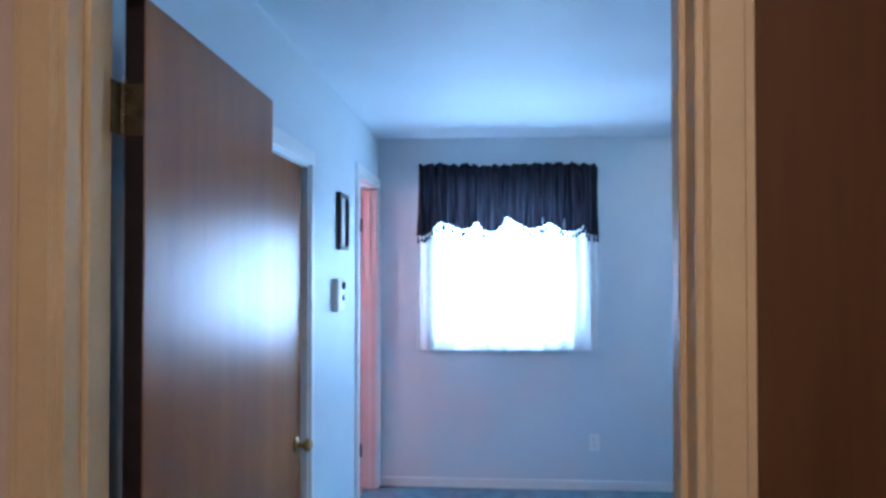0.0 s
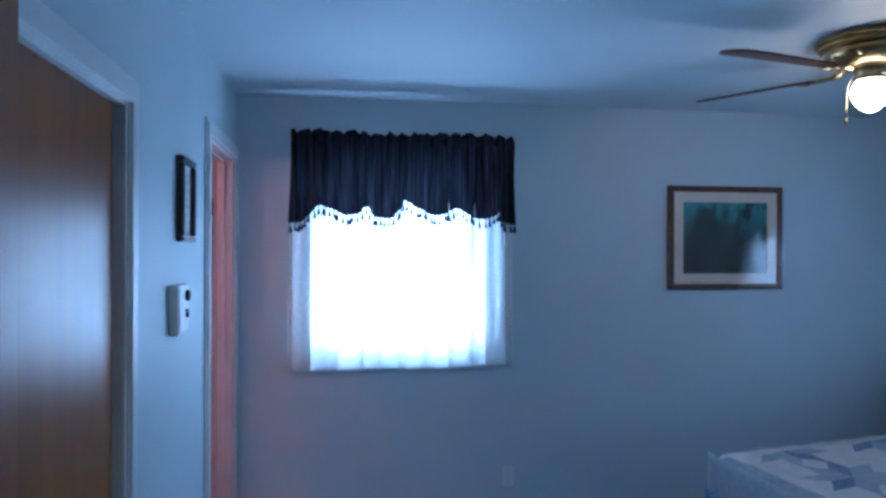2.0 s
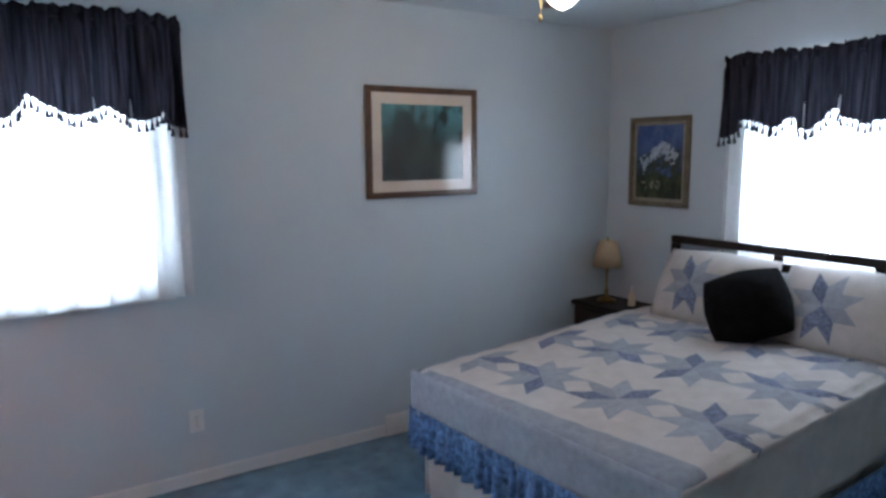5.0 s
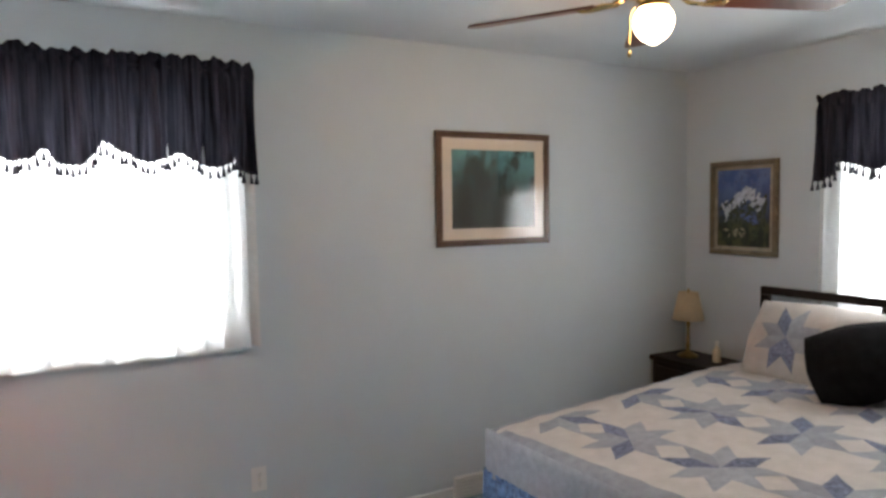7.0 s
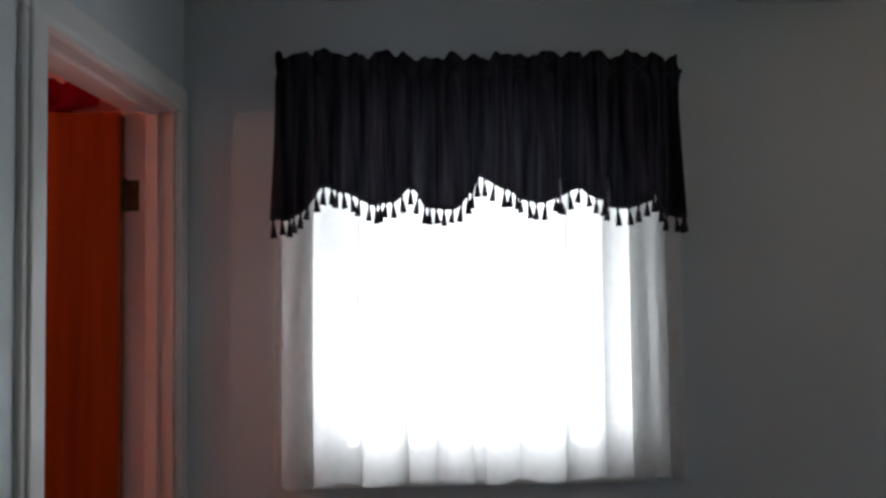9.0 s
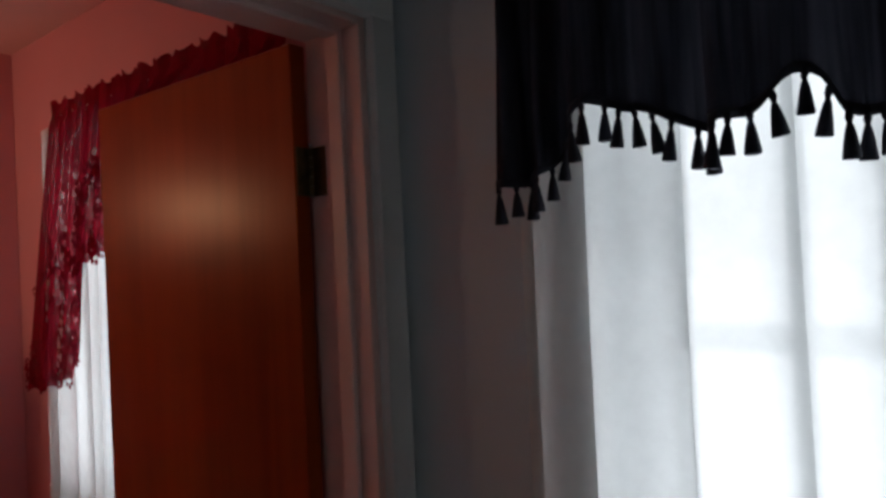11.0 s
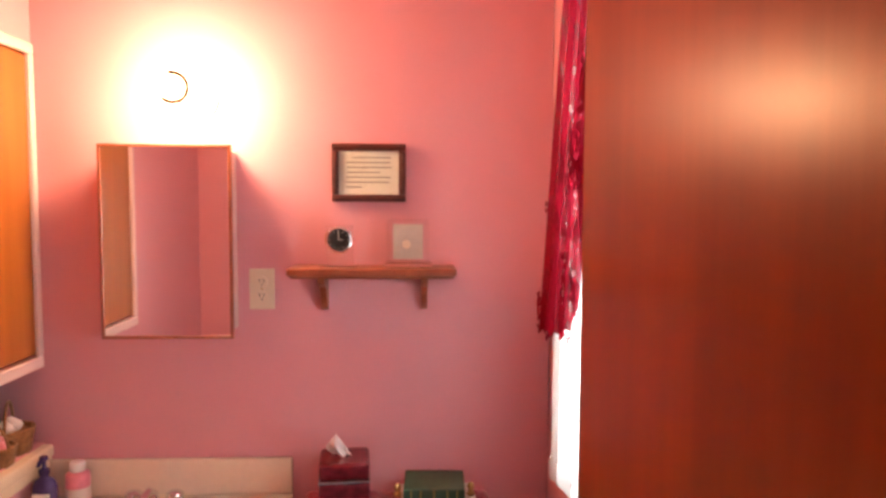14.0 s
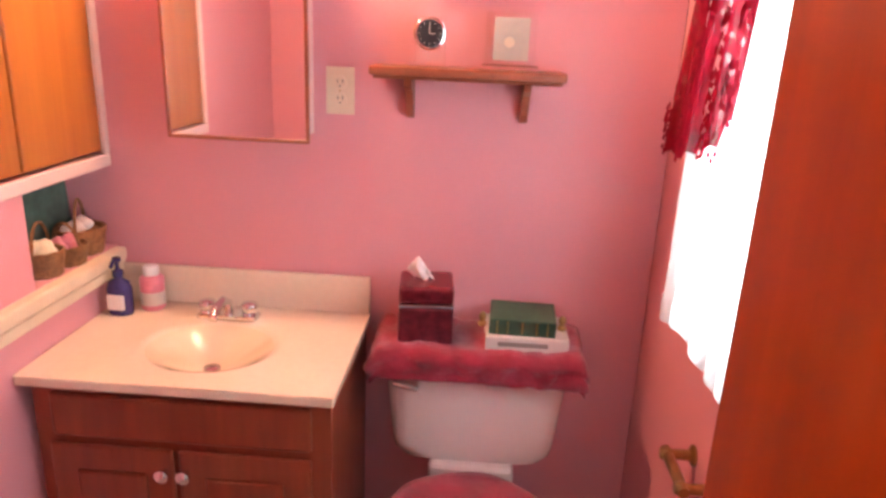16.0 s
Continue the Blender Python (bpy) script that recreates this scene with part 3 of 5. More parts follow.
def valance(m, width, z_low, z_top, label):
    """Gathered valance on a rod. x along the wall, y out of the room; origin at its foot corner."""
    root = thing("valance", label, "curtain valance", m, "tasselled window valances")
    h = z_top - z_low

    def face(u, v):
        low = profile_at(VAL_EDGE, u)
        z = low + (h - low) * v
        amp = 0.010 + 0.006 * (1 - v)
        pinch = 1 - 0.75 * math.exp(-((z - (h - 0.045)) / 0.016) ** 2)
        x = u * width + 0.006 * math.sin(u * 60 + 3 * v)
        edge = min(u, 1 - u)
        back = max(0.0, 1 - edge / 0.02) * 0.05
        ruffle = (0.007 * gather(u, 17, 2.4) + 0.006 * math.sin(u * 11) + 0.006 * noise.noise(Vector((u * 40, 2.5, 0)))) * max(0.0, (v - 0.90) / 0.10)
        return (x + (0.012 if u < 0.03 else -0.012 if u > 0.97 else 0) * v, back - amp * 2.1 * pinch * (0.8 * gather(u, 8, 0.6) + 0.30 * gather(u, 21, 2.2) + 0.9 * noise.noise(Vector((u * 24, 0.6 * v, 4.2)))), z + ruffle)

    smooth(part("fabric", sheet(300, 22, face), NAVY_THIN, root), 180)
    n = int(width / 0.0205)
    for i in range(n):
        u = (i + 0.5) / n
        x, y, z = face(u, 0.0)
        s = 0.85 + 0.3 * random.random()
        shared("tassel", TASSEL, root, pose(x, y, z + 0.004, random.uniform(-6, 6), random.uniform(-9, 9), 0) @ Matrix.Diagonal((0.74, 0.74, s * 1.05, 1)))

    def fringe(u, v):
        x, y, z = face(u, 0.0)
        return (x, y - 0.003, z - 0.004 + 0.012 * v)

    smooth(part("braid", sheet(200, 1, fringe, 0.004), NAVY, root), 180)
    r = part("rod", tube([(0.022, 0.085, h - 0.045), (0.026, 0.012, h - 0.045), (width - 0.026, 0.012, h - 0.045), (width - 0.022, 0.085, h - 0.045)], 0.006), NAVY, root)
    return root


def sheers(m, width, z_low, z_top, label, overlap=0.0):
    """Two gathered sheer panels that nearly meet; soft scalloped hems with a denser band."""
    root = thing("sheer_curtain", label, "curtain", m, "sheer window curtains")
    h = z_top - z_low
    for k in (0, 1):
        a, b = (0.0, width * 0.505 + overlap) if k == 0 else (width * 0.495 - overlap, width)

        def face(u, v, k=k, a=a, b=b):
            spread = 1.0 + 0.02 * (1 - v)
            ph = u * 5.5 * 6.283 + 1.2 * math.sin(u * 8 + k) + 0.25 * math.sin(v * 3 + k)
            inside = min(1.0, min(u, 1 - u) * 8)
            x = a + (b - a) * (0.5 + (u - 0.5) * spread) + 0.040 * inside * math.cos(ph) * (0.75 + 0.25 * (1 - v))
            y = 0.022 * (0.6 + 0.4 * (1 - v)) * (math.sin(ph) + 0.25 * math.sin(2.3 * ph)) + (0.012 if k else 0.0)
            return (x, y, h * v + 0.008 * math.sin(u * 47 + k))

        p = part("panel", sheet(130, 10, face), SHEER, root)
        smooth(p, 180)

        def hem(u, v, face=face):
            x, y, z = face(u, 0.0)
            x2, y2, z2 = face(u, 0.05)
            return (x, y - 0.003, z + 0.05 * v)

        smooth(part("hem", sheet(130, 1, hem), SHEER, p), 180)
    return root


sheers(pose(-0.165, YW - 0.045, 0.96), 1.215, 0.96, 2.12, "white sheer curtains with light behind them")
valance(pose(-0.172, YW - 0.095, 1.740), 1.25, 1.740, 2.222, "dark navy gathered valance with a tassel fringe")
sheers(pose(XR - 0.045, 3.185, 0.95, 0, 0, -90), 1.235, 0.95, 2.12, "white sheer curtains behind the bed")
valance(pose(XR - 0.095, 3.20, 1.690, 0, 0, -90), 1.25, 1.690, 2.125, "dark navy gathered valance over the bed window")

# bathroom: crimson lace jabot over white sheers
sheers(pose(-1.90, YW - 0.040, 0.975), 0.96, 0.975, 2.1, "white sheer bathroom curtains with light behind them")
LACE_EDGE = [(0, 0), (0.05, 0.0), (0.15, 0.027), (0.205, 0.05), (0.23, 0.10), (0.242, 0.21), (0.255, 0.36), (0.29, 0.385), (0.35, 0.40), (0.43, 0.47), (0.5, 0.56), (0.57, 0.47), (0.65, 0.40), (0.71, 0.385), (0.745, 0.36), (0.758, 0.21), (0.77, 0.10), (0.795, 0.05), (0.85, 0.027), (0.95, 0), (1, 0)]


def lace_valance(m, width, z_low, z_top):
    root = thing("lace_valance", "crimson lace swag valance with scalloped hem", "curtain valance", m)
    h = z_top - z_low

    def face(u, v):
        low = profile_at(LACE_EDGE, u) + 0.010 * abs(math.sin(u * 75))
        z = low + (h - low) * v
        pinch = 1 - 0.7 * math.exp(-((z - (h - 0.04)) / 0.016) ** 2)
        ruffle = 0.007 * math.sin(u * 150) * max(0.0, (v - 0.93) / 0.07)
        wide = 0.5 + 0.5 * max(0.0, min(1.0, (v - 0.82) / 0.1))
        across = width * (u if u < 0.5 else 0.5 + (u - 0.5) * wide)
        return (across + (0.25 if u < 0.5 else -0.09) * v * (1 - 2 * min(u, 1 - u)), -0.008 * pinch * gather(u, 13, 2.0), z + ruffle)

    smooth(part("fabric", sheet(260, 24, face), LACE, root), 180)
    # raised flower heads worked into the lace
    bm = bmesh.new()
    for i in range(260):
        u, v = random.random(), random.random() * 0.55
        x, y, z = face(u, v)
        r = random.uniform(0.009, 0.024)
        for k in range(6):
            a = k * 1.047 + i
            p = Vector((x + r * math.cos(a), y - 0.005, z + r * math.sin(a)))
            s = r * 0.45
            vs = [bm.verts.new(p + Vector((s * math.cos(b * 1.257), -0.002 if b % 2 else 0.0, s * math.sin(b * 1.257)))) for b in range(5)]
            bm.faces.new(vs)
    part("lace_relief", bm, LACE_DENSE, root)["kind"] = "stuff"
    part("rod", tube([(0.2, 0.06, h - 0.04), (0.2, 0.01, h - 0.04), (width * 0.75 - 0.2, 0.01, h - 0.04), (width * 0.75 - 0.2, 0.06, h - 0.04)], 0.006), TRIM_PINK, root)
    return root


lace_valance(pose(-1.985, YW - 0.064, 1.290), 1.40, 1.290, 2.155)


# ---- doors ----
def hinge(parent, y, z, side):
    """Butt hinge in the gap: one leaf on the door's hinge edge, one on the jamb, a knuckle of five between them."""
    bm = bmesh.new()
    add_box(bm, 0.0005, 0.0025, *sorted((0.003 * side, 0.034 * side)), -0.045, 0.045, 0.0005, 1)
    add_box(bm, -0.036, -0.003, *sorted((-0.0035 * side, -0.0015 * side)), -0.045, 0.045, 0.0005, 1)
    for i in range(5):
        lathe([(0.0062, -0.045 + i * 0.018 + 0.0008), (0.0062, -0.027 + i * 0.018 - 0.0008)], 12, bm)
    for sz in (-0.030, 0.0, 0.030):
        lathe([(0.0035, 0), (0.003, 0.001)], 8, bm, pose(0.0006, 0.020 * side, sz, 0, -90, 0))
    ob = part("hinge", bm, BRASS_DARK, parent, "aged brass hinge")
    ob.matrix_basis = pose(-0.001, y, z)
    pin = part("pin", lathe([(0.0030, -0.047), (0.0030, 0.046), (0.0058, 0.047), (0.0050, 0.053), (0.001, 0.055)], 10), CHROME, ob, "bright hinge pin")
    return ob


def knob_mesh(bm, m):
    return lathe([(0.030, 0.0), (0.031, 0.004), (0.024, 0.008), (0.011, 0.012), (0.010, 0.028), (0.018, 0.036), (0.026, 0.046), (0.027, 0.056), (0.020, 0.066), (0.008, 0.070)], 20, bm, m)


def flush_door(name, m, w, h, material, label, knob_z=0.82, knob_mat=BRASS):
    """Flush door; hinge edge at the origin, x to the free edge, thickness 35 mm about y."""
    root = thing(name, label, "door", m)
    root["kind"] = "structure"
    part("leaf", box(0.003, w, -0.0175, 0.0175, 0.012, h, 0.002, 1), material, root)
    bm = bmesh.new()
    for s in (-1, 1):
        knob_mesh(bm, pose(w - 0.065, 0.0175 * s, knob_z, -90 * s, 0, 0))
    k = smooth(part("door_knob", bm, knob_mat, root, "round metal door knob"), 50)
    part("latch_plate", box(w - 0.001, w + 0.0015, -0.012, 0.012, knob_z - 0.04, knob_z + 0.04, 0.0005, 1), knob_mat, root)
    return root


# near-black strip on the hinge edge, painted in for the shade there
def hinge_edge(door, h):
    part("edge_shade", box(0.0003, 0.0027, -0.0165, 0.0165, 0.014, h - 0.002, 0.0005, 1), DARK_WOOD, door, "hinge edge painted near black for shade")


d1 = flush_door("door_1", pose(-0.302, 0.520, 0.0, 0, 0, 91.6), 0.78, 2.03, DOOR_WOOD, "brown stained flush door standing open into the bedroom")
for z in (0.25, 1.83):
    hinge(d1, 0.0185, z, -1)
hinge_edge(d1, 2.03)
d2 = flush_door("door_2", pose(BE + 0.004, 4.014, 0.012, 0, 0, 181.4), 0.714, 2.035, BATH_DOOR_WOOD, "orange brown flush door standing open into the bathroom", knob_z=0.86, knob_mat=CHROME)
for z in (0.25, 1.800):
    hinge(d2, -0.0185, z, 1)
d3 = flush_door("door_3", pose(XL - 0.035, CLOSET[0] + 0.022, 0.0, 0, 0, 90), CLOSET[1] - CLOSET[0] - 0.075, 1.985, DOOR_WOOD, "brown stained closet door left slightly open")


# ---- bedroom wall things ----
def strokes(root):
    """Thick dabs of paint: blue sky, a snowy peak with dark rock, olive woods, blue water and pale ochre ground."""
    rng = random.Random(5)
    for layer, (material, n, x0, x1, z0, z1, size, slope, peak) in enumerate(((PAINT_BLUE, 26, -0.16, 0.16, 0.12, 0.215, 0.020, 0.1, 0.0), (PAINT_GREEN, 90, -0.16, 0.16, -0.20, 0.06, 0.024, 1.2, 0.0),
                                                           (PAINT_WHITE, 66, -0.14, 0.15, -0.03, 0.05, 0.026, 0.8, 0.07), (PAINT_GREEN, 20, -0.12, 0.14, -0.03, 0.03, 0.017, -0.7, 0.05),
                                                           (PAINT_BLUE, 12, 0.00, 0.09, -0.10, -0.04, 0.018, 0.1, 0.0), (PAINT_WHITE, 5, -0.12, -0.09, -0.08, 0.00, 0.018, 1.5, 0.0),
                                                           (PAINT_OCHRE, 9, -0.13, 0.01, -0.17, -0.12, 0.020, -0.2, 0.0))):
        bm = bmesh.new()
        for i in range(n):
            cx, cz = rng.uniform(x0, x1), rng.uniform(z0, z1)
            cz += peak * max(0.0, 1.0 - abs(cx - 0.02) / 0.12)
            a, r = rng.gauss(0, 0.6) + slope, size * rng.uniform(0.5, 1.2)
            lift = 0.0096 + 0.0003 * layer + 0.0003 * rng.random()
            ring = []
            for k in range(9):
                p, q = r * math.cos(k * 0.698) * rng.uniform(0.8, 1.15), 0.42 * r * math.sin(k * 0.698)
                ring.append(bm.verts.new((max(-0.178, min(0.178, cx + p * math.cos(a) - q * math.sin(a))), -lift, max(-0.228, min(0.228, cz + p * math.sin(a) + q * math.cos(a))))))
            mid = bm.verts.new((cx, -lift - 0.0012, cz))
            for k in range(9):
                bm.faces.new((ring[k], ring[(k + 1) % 9], mid))
        ob = part("paint_layer", bm, material, root)
        ob["kind"] = "stuff"


def picture(m, w, h, bar, matw, frame_mat, art_mat, label, name="framed_picture", deep=0.022, mat_mat=None):
    """Hangs on a wall: x along it, -y into the room, centre at the origin."""
    root = thing(name, label, "picture", m)
    for nm, a in (("frame_rail", (-w / 2, w / 2, h / 2 - bar, h / 2)), ("frame_rail", (-w / 2, w / 2, -h / 2, -h / 2 + bar)),
                  ("frame_stile", (-w / 2, -w / 2 + bar, -h / 2 + bar, h / 2 - bar)), ("frame_stile", (w / 2 - bar, w / 2, -h / 2 + bar, h / 2 - bar))):
        bm = box(a[0], a[1], -deep, -0.001, a[2], a[3], 0.004, 2)
        g = 0.3 * bar
        add_box(bm, a[0] + g, a[1] - g, -deep - 0.003, -deep + 0.002, a[2] + (g if a[3] - a[2] < w else 0), a[3] - g, 0.002, 1)
        part(nm, bm, frame_mat, root)
    if matw:
        bm = bmesh.new()
        iw, ih = w / 2 - bar, h / 2 - bar
        for a in ((-iw, iw, ih - matw, ih), (-iw, iw, -ih, -ih + matw), (-iw, -iw + matw, -ih + matw, ih - matw), (iw - matw, iw, -ih + matw, ih - matw)):
            add_box(bm, a[0], a[1], -0.012, -0.008, a[2], a[3])
        part("mat_board", bm, mat_mat or MATBOARD, root)
    part("print", box(-w / 2 + bar + matw, w / 2 - bar - matw, -0.009, -0.004, -h / 2 + bar + matw, h / 2 - bar - matw), art_mat, root)
    if art_mat is ART_NOTE:
        return root
    if art_mat is ART_MOUNT:
        strokes(root)
        return root
    gl = part("glass", box(-w / 2 + bar, w / 2 - bar, -0.0165, -0.0145, -h / 2 + bar, h / 2 - bar), PICTURE_GLASS, root)
    gl.visible_shadow = False
    return root


picture(pose(2.355, YW, 1.673), 0.727, 0.610, 0.035, 0.060, FRAME_WOOD, ART_LAKE, "walnut framed lake print with a cream mat under glass")
picture(pose(XR, 3.683, 1.548, 0, 0, -90), 0.465, 0.563, 0.032, 0.020, FRAME_GOLD, ART_MOUNT, "bronze framed painting of a snowy mountain under blue sky", mat_mat=GILT_SLIP)
note = picture(pose(XL, 2.877, 1.768, 0, 0, 90), 0.210, 0.292, 0.022, 0.0, BLACK, ART_NOTE, "black framed certificate on the wall beside the closet", deep=0.024)
bars = bmesh.new()
for i in range(7):
    add_box(bars, -0.055 + 0.008 * (i % 3), 0.055 - 0.01 * (i % 2), -0.0100, -0.0094, 0.09 - 0.028 * i, 0.0925 - 0.028 * i)
part("print_lines", bars, INK, note)


def intercom(m):
    root = thing("wall_control_panel", "white wall control panel with dark dials", "wall control", m)
    part("body", box(-0.075, 0.075, -0.030, -0.001, -0.082, 0.082, 0.005), WHITE_PLASTIC, root)
    part("face_plate", box(-0.068, 0.068, -0.0335, -0.029, -0.076, 0.076, 0.003), WHITE_PLASTIC, root)
    part("dial", lathe([(0.019, 0), (0.018, 0.010), (0.012, 0.013)], 18, None, pose(0.030, -0.033, 0.045, 90)), BLACK, root, "black dial")
    part("dial", lathe([(0.010, 0), (0.009, 0.008)], 14, None, pose(0.030, -0.033, -0.020, 90)), BLACK, root, "small black dial")
    part("lever", box(0.012, 0.048, -0.040, -0.0325, -0.008, -0.002, 0.001, 1), BLACK, root)
    return root


intercom(pose(XL, 2.757, 1.396, 0, 0, 90))


def outlet(m, material=IVORY, label="ivory duplex wall outlet"):
    root = thing("wall_outlet", label, "outlet", m, "duplex wall outlets")
    part("plate", box(-0.035, 0.035, -0.006, -0.001, -0.057, 0.057, 0.003), material, root)
    for s in (-1, 1):
        bm = lathe([(0.0165, 0.0), (0.016, 0.003)], 18, None, pose(0, -0.0055, 0.020 * s, 90))
        r = part("receptacle", bm, material, root)
        bm = bmesh.new()
        for x in (-0.006, 0.006):
            add_box(bm, x - 0.001, x + 0.001, -0.0092, -0.0084, 0.020 * s - 0.001, 0.020 * s + 0.008)
        lathe([(0.0022, 0), (0.002, 0.0008)], 8, bm, pose(0, -0.0084, 0.020 * s - 0.008, 90))
        part("slots", bm, BLACK, r)
    part("screw", lathe([(0.003, 0), (0.002, 0.0012)], 8, None, pose(0, -0.006, 0, 90)), BRASS, root)
    return root


outlet(pose(1.04, YW, 0.325), WHITE_PLASTIC, "white duplex outlet low on the bedroom wall")
outlet(pose(BX, 3.309, 1.368, 0, 0, 90), IVORY, "ivory duplex outlet beside the mirror cabinet")

vent = thing("wall_vent", "small white vent cover at the baseboard", "vent", pose(2.20, YW - 0.014, 0.04))
part("frame", box(-0.13, 0.13, -0.022, 0.0, -0.035, 0.085, 0.005), TRIM, vent)
for i in range(5):
    part("slat", box(-0.11, 0.11, -0.028, -0.020, -0.018 + i * 0.019, -0.010 + i * 0.019, 0.002, 1), TRIM, vent)


# ---- ceiling fan ----
FX, FY = 2.12, 2.725
fan = thing("ceiling_fan", "brass ceiling fan with five cherry blades and a lit globe", "ceiling fan", pose(FX, FY, H) @ Matrix.Diagonal((1.04, 1.04, 0.94, 1)))
smooth(part("canopy", lathe([(0.178, 0.0), (0.186, -0.008), (0.186, -0.022), (0.172, -0.030), (0.174, -0.040), (0.160, -0.048)], 48), BRASS, fan), 50)
smooth(part("motor_housing", lathe([(0.150, -0.047), (0.158, -0.058), (0.156, -0.078), (0.138, -0.100), (0.105, -0.116), (0.070, -0.124)], 48), BRASS, fan, "dark antique brass motor housing"), 50)
smooth(part("switch_housing", lathe([(0.052, -0.123), (0.056, -0.130), (0.052, -0.150), (0.042, -0.160), (0.050, -0.165), (0.052, -0.172), (0.040, -0.176)], 32), BRASS, fan), 50)
stud_bm = lathe([(0.009, 0), (0.011, 0.006), (0.004, 0.012)], 10)
stud_me = bpy.data.meshes.new("stud")
stud_bm.to_mesh(stud_me)
stud_bm.free()
stud_me.materials.append(BRASS_BRIGHT)
for i in range(10):
    a = i * 0.628
    shared("stud", stud_me, fan, pose(0.149 * math.cos(a), 0.149 * math.sin(a), -0.088, 0, 125, 36 * i))
blade_bm = sheet(16, 6, lambda u, v: (0.19 + 0.50 * u, (v - 0.5) * (0.10 + 0.045 * u) * math.sqrt(max(0.02, 1 - max(0, (u - 0.90) / 0.10) ** 2 * 0.9)), 0.0), 0.008)
blade_me = bpy.data.meshes.new("blade")
blade_bm.to_mesh(blade_me)
blade_bm.free()
blade_me.materials.append(BLADE_WOOD)
arm_bm = bmesh.new()
for s in (-1, 1):
    tube([(0.10, 0.010 * s, 0.006), (0.135, 0.026 * s, -0.008), (0.165, 0.034 * s, -0.006), (0.20, 0.026 * s, -0.011), (0.24, 0.008 * s, -0.012)], 0.008, 8, arm_bm)
    lathe([(0.011, 0), (0.013, -0.004), (0.006, -0.009)], 12, arm_bm, pose(0.215, 0.026 * s, -0.010))
lathe([(0.012, 0), (0.014, -0.004), (0.006, -0.009)], 12, arm_bm, pose(0.245, 0, -0.010))
add_box(arm_bm, 0.185, 0.26, -0.030, 0.030, -0.013, -0.0085, 0.002, 1)
arm_me = bpy.data.meshes.new("blade_arm")
arm_bm.to_mesh(arm_me)
arm_bm.free()
arm_me.materials.append(BRASS_BRIGHT)
for i in range(5):
    a = -23 + 72 * i
    arm = shared("blade_arm", arm_me, fan, pose(0, 0, -0.132, -12, 0, a))
    shared("blade", blade_me, arm)
smooth(part("globe", lathe([(0.038, -0.168), (0.050, -0.176), (0.062, -0.194), (0.067, -0.216), (0.065, -0.240), (0.054, -0.266), (0.037, -0.286), (0.020, -0.298), (0.008, -0.304), (0.002, -0.306)], 32), BULB_GLASS, fan, "lit opal glass globe"), 60).visible_shadow = False
part("pull_chain", tube([(-0.052, 0.022, -0.150), (-0.072, 0.032, -0.20), (-0.075, 0.034, -0.330)], 0.0022, 6), BRASS_BRIGHT, fan)
smooth(part("chain_bob", lathe([(0.002, 0.0), (0.006, -0.008), (0.007, -0.018), (0.003, -0.026)], 12, None, pose(-0.075, 0.034, -0.327)), BRASS_BRIGHT, fan), 60)

# ---- bed ----
BX0, BX1, BYA, BYB, BZ = 1.85, 3.68, 1.915, 3.315, 0.625
bed = thing("bed", "made bed with a dark wooden slatted headboard", "bed", pose(0, 0, 0))
part("mattress", box(BX0 + 0.03, BX1 - 0.02, BYA + 0.03, BYB - 0.03, 0.30, BZ - 0.03, 0.05, 4), SKIRT, bed)
part("box_spring", box(BX0 + 0.05, BX1 - 0.03, BYA + 0.05, BYB - 0.05, 0.12, 0.30, 0.01), SKIRT, bed)
for x in (BX0 + 0.12, BX1 - 0.12):
    for y in (BYA + 0.12, BYB - 0.12):
        part("leg", lathe([(0.022, 0.0), (0.03, 0.02), (0.03, 0.12)], 12, None, pose(x, y, 0)), DARK_WOOD, bed)
ASKEW = Matrix.Translation((1.88, 3.40, 0)) @ Matrix.Rotation(radians(3.0), 4, "Z") @ Matrix.Translation((-1.85, -3.315, 0))
hb = part("headboard", box(3.722, 3.758, 1.80, 3.352, 1.080, 1.124, 0.005), DARK_WOOD, bed, "dark wooden headboard rail")
hb.matrix_basis = ASKEW.inverted() @ Matrix.Translation((0, 0.128, -0.014))        # square to the wall, the mattress is not
part("rail", box(3.726, 3.754, 1.852, 3.30, 0.995, 1.036, 0.004), DARK_WOOD, hb)
part("rail", box(3.726, 3.754, 1.852, 3.30, 0.55, 0.64, 0.004), DARK_WOOD, hb)
for y in (1.80, 3.302):
    part("post", box(3.724, 3.756, y, y + 0.05, 0.014, 1.078, 0.004), DARK_WOOD, hb)
for y in (2.15, 2.652):
    part("upright", box(3.728, 3.752, y, y + 0.045, 1.038, 1.078, 0.003), DARK_WOOD, hb)
for i in range(9):
    y = 1.91 + 0.160 * i
    part("slat", box(3.730, 3.750, y, y + 0.06, 0.642, 0.993, 0.003), DARK_WOOD, hb)


def skirt(m, length, name):
    root = thing(name, "off white pleated bed skirt", "bed skirt", m, "bed skirts")
    smooth(part("cloth", sheet(int(length * 90), 5, lambda u, v: (u * length, 0.012 * math.sin(u * length * 52 + math.sin(u * 30)) * (1.1 - v), 0.33 * v), 0.002), SKIRT, root), 180)
    return root


skirt(pose(BX0 + 0.025, BYB - 0.01, 0.012, 0, 0, -90), BYB - BYA - 0.02, "bed_skirt")
skirt(pose(BX1 - 0.02, BYB - 0.022, 0.012, 0, 0, 180), BX1 - BX0 - 0.06, "bed_skirt")
skirt(pose(BX0 + 0.03, BYA + 0.022, 0.012), BX1 - BX0 - 0.06, "bed_skirt")

quilt = thing("quilt", "blue and cream patchwork star quilt with a floral ruffle", "quilt", pose(0, 0, 0))


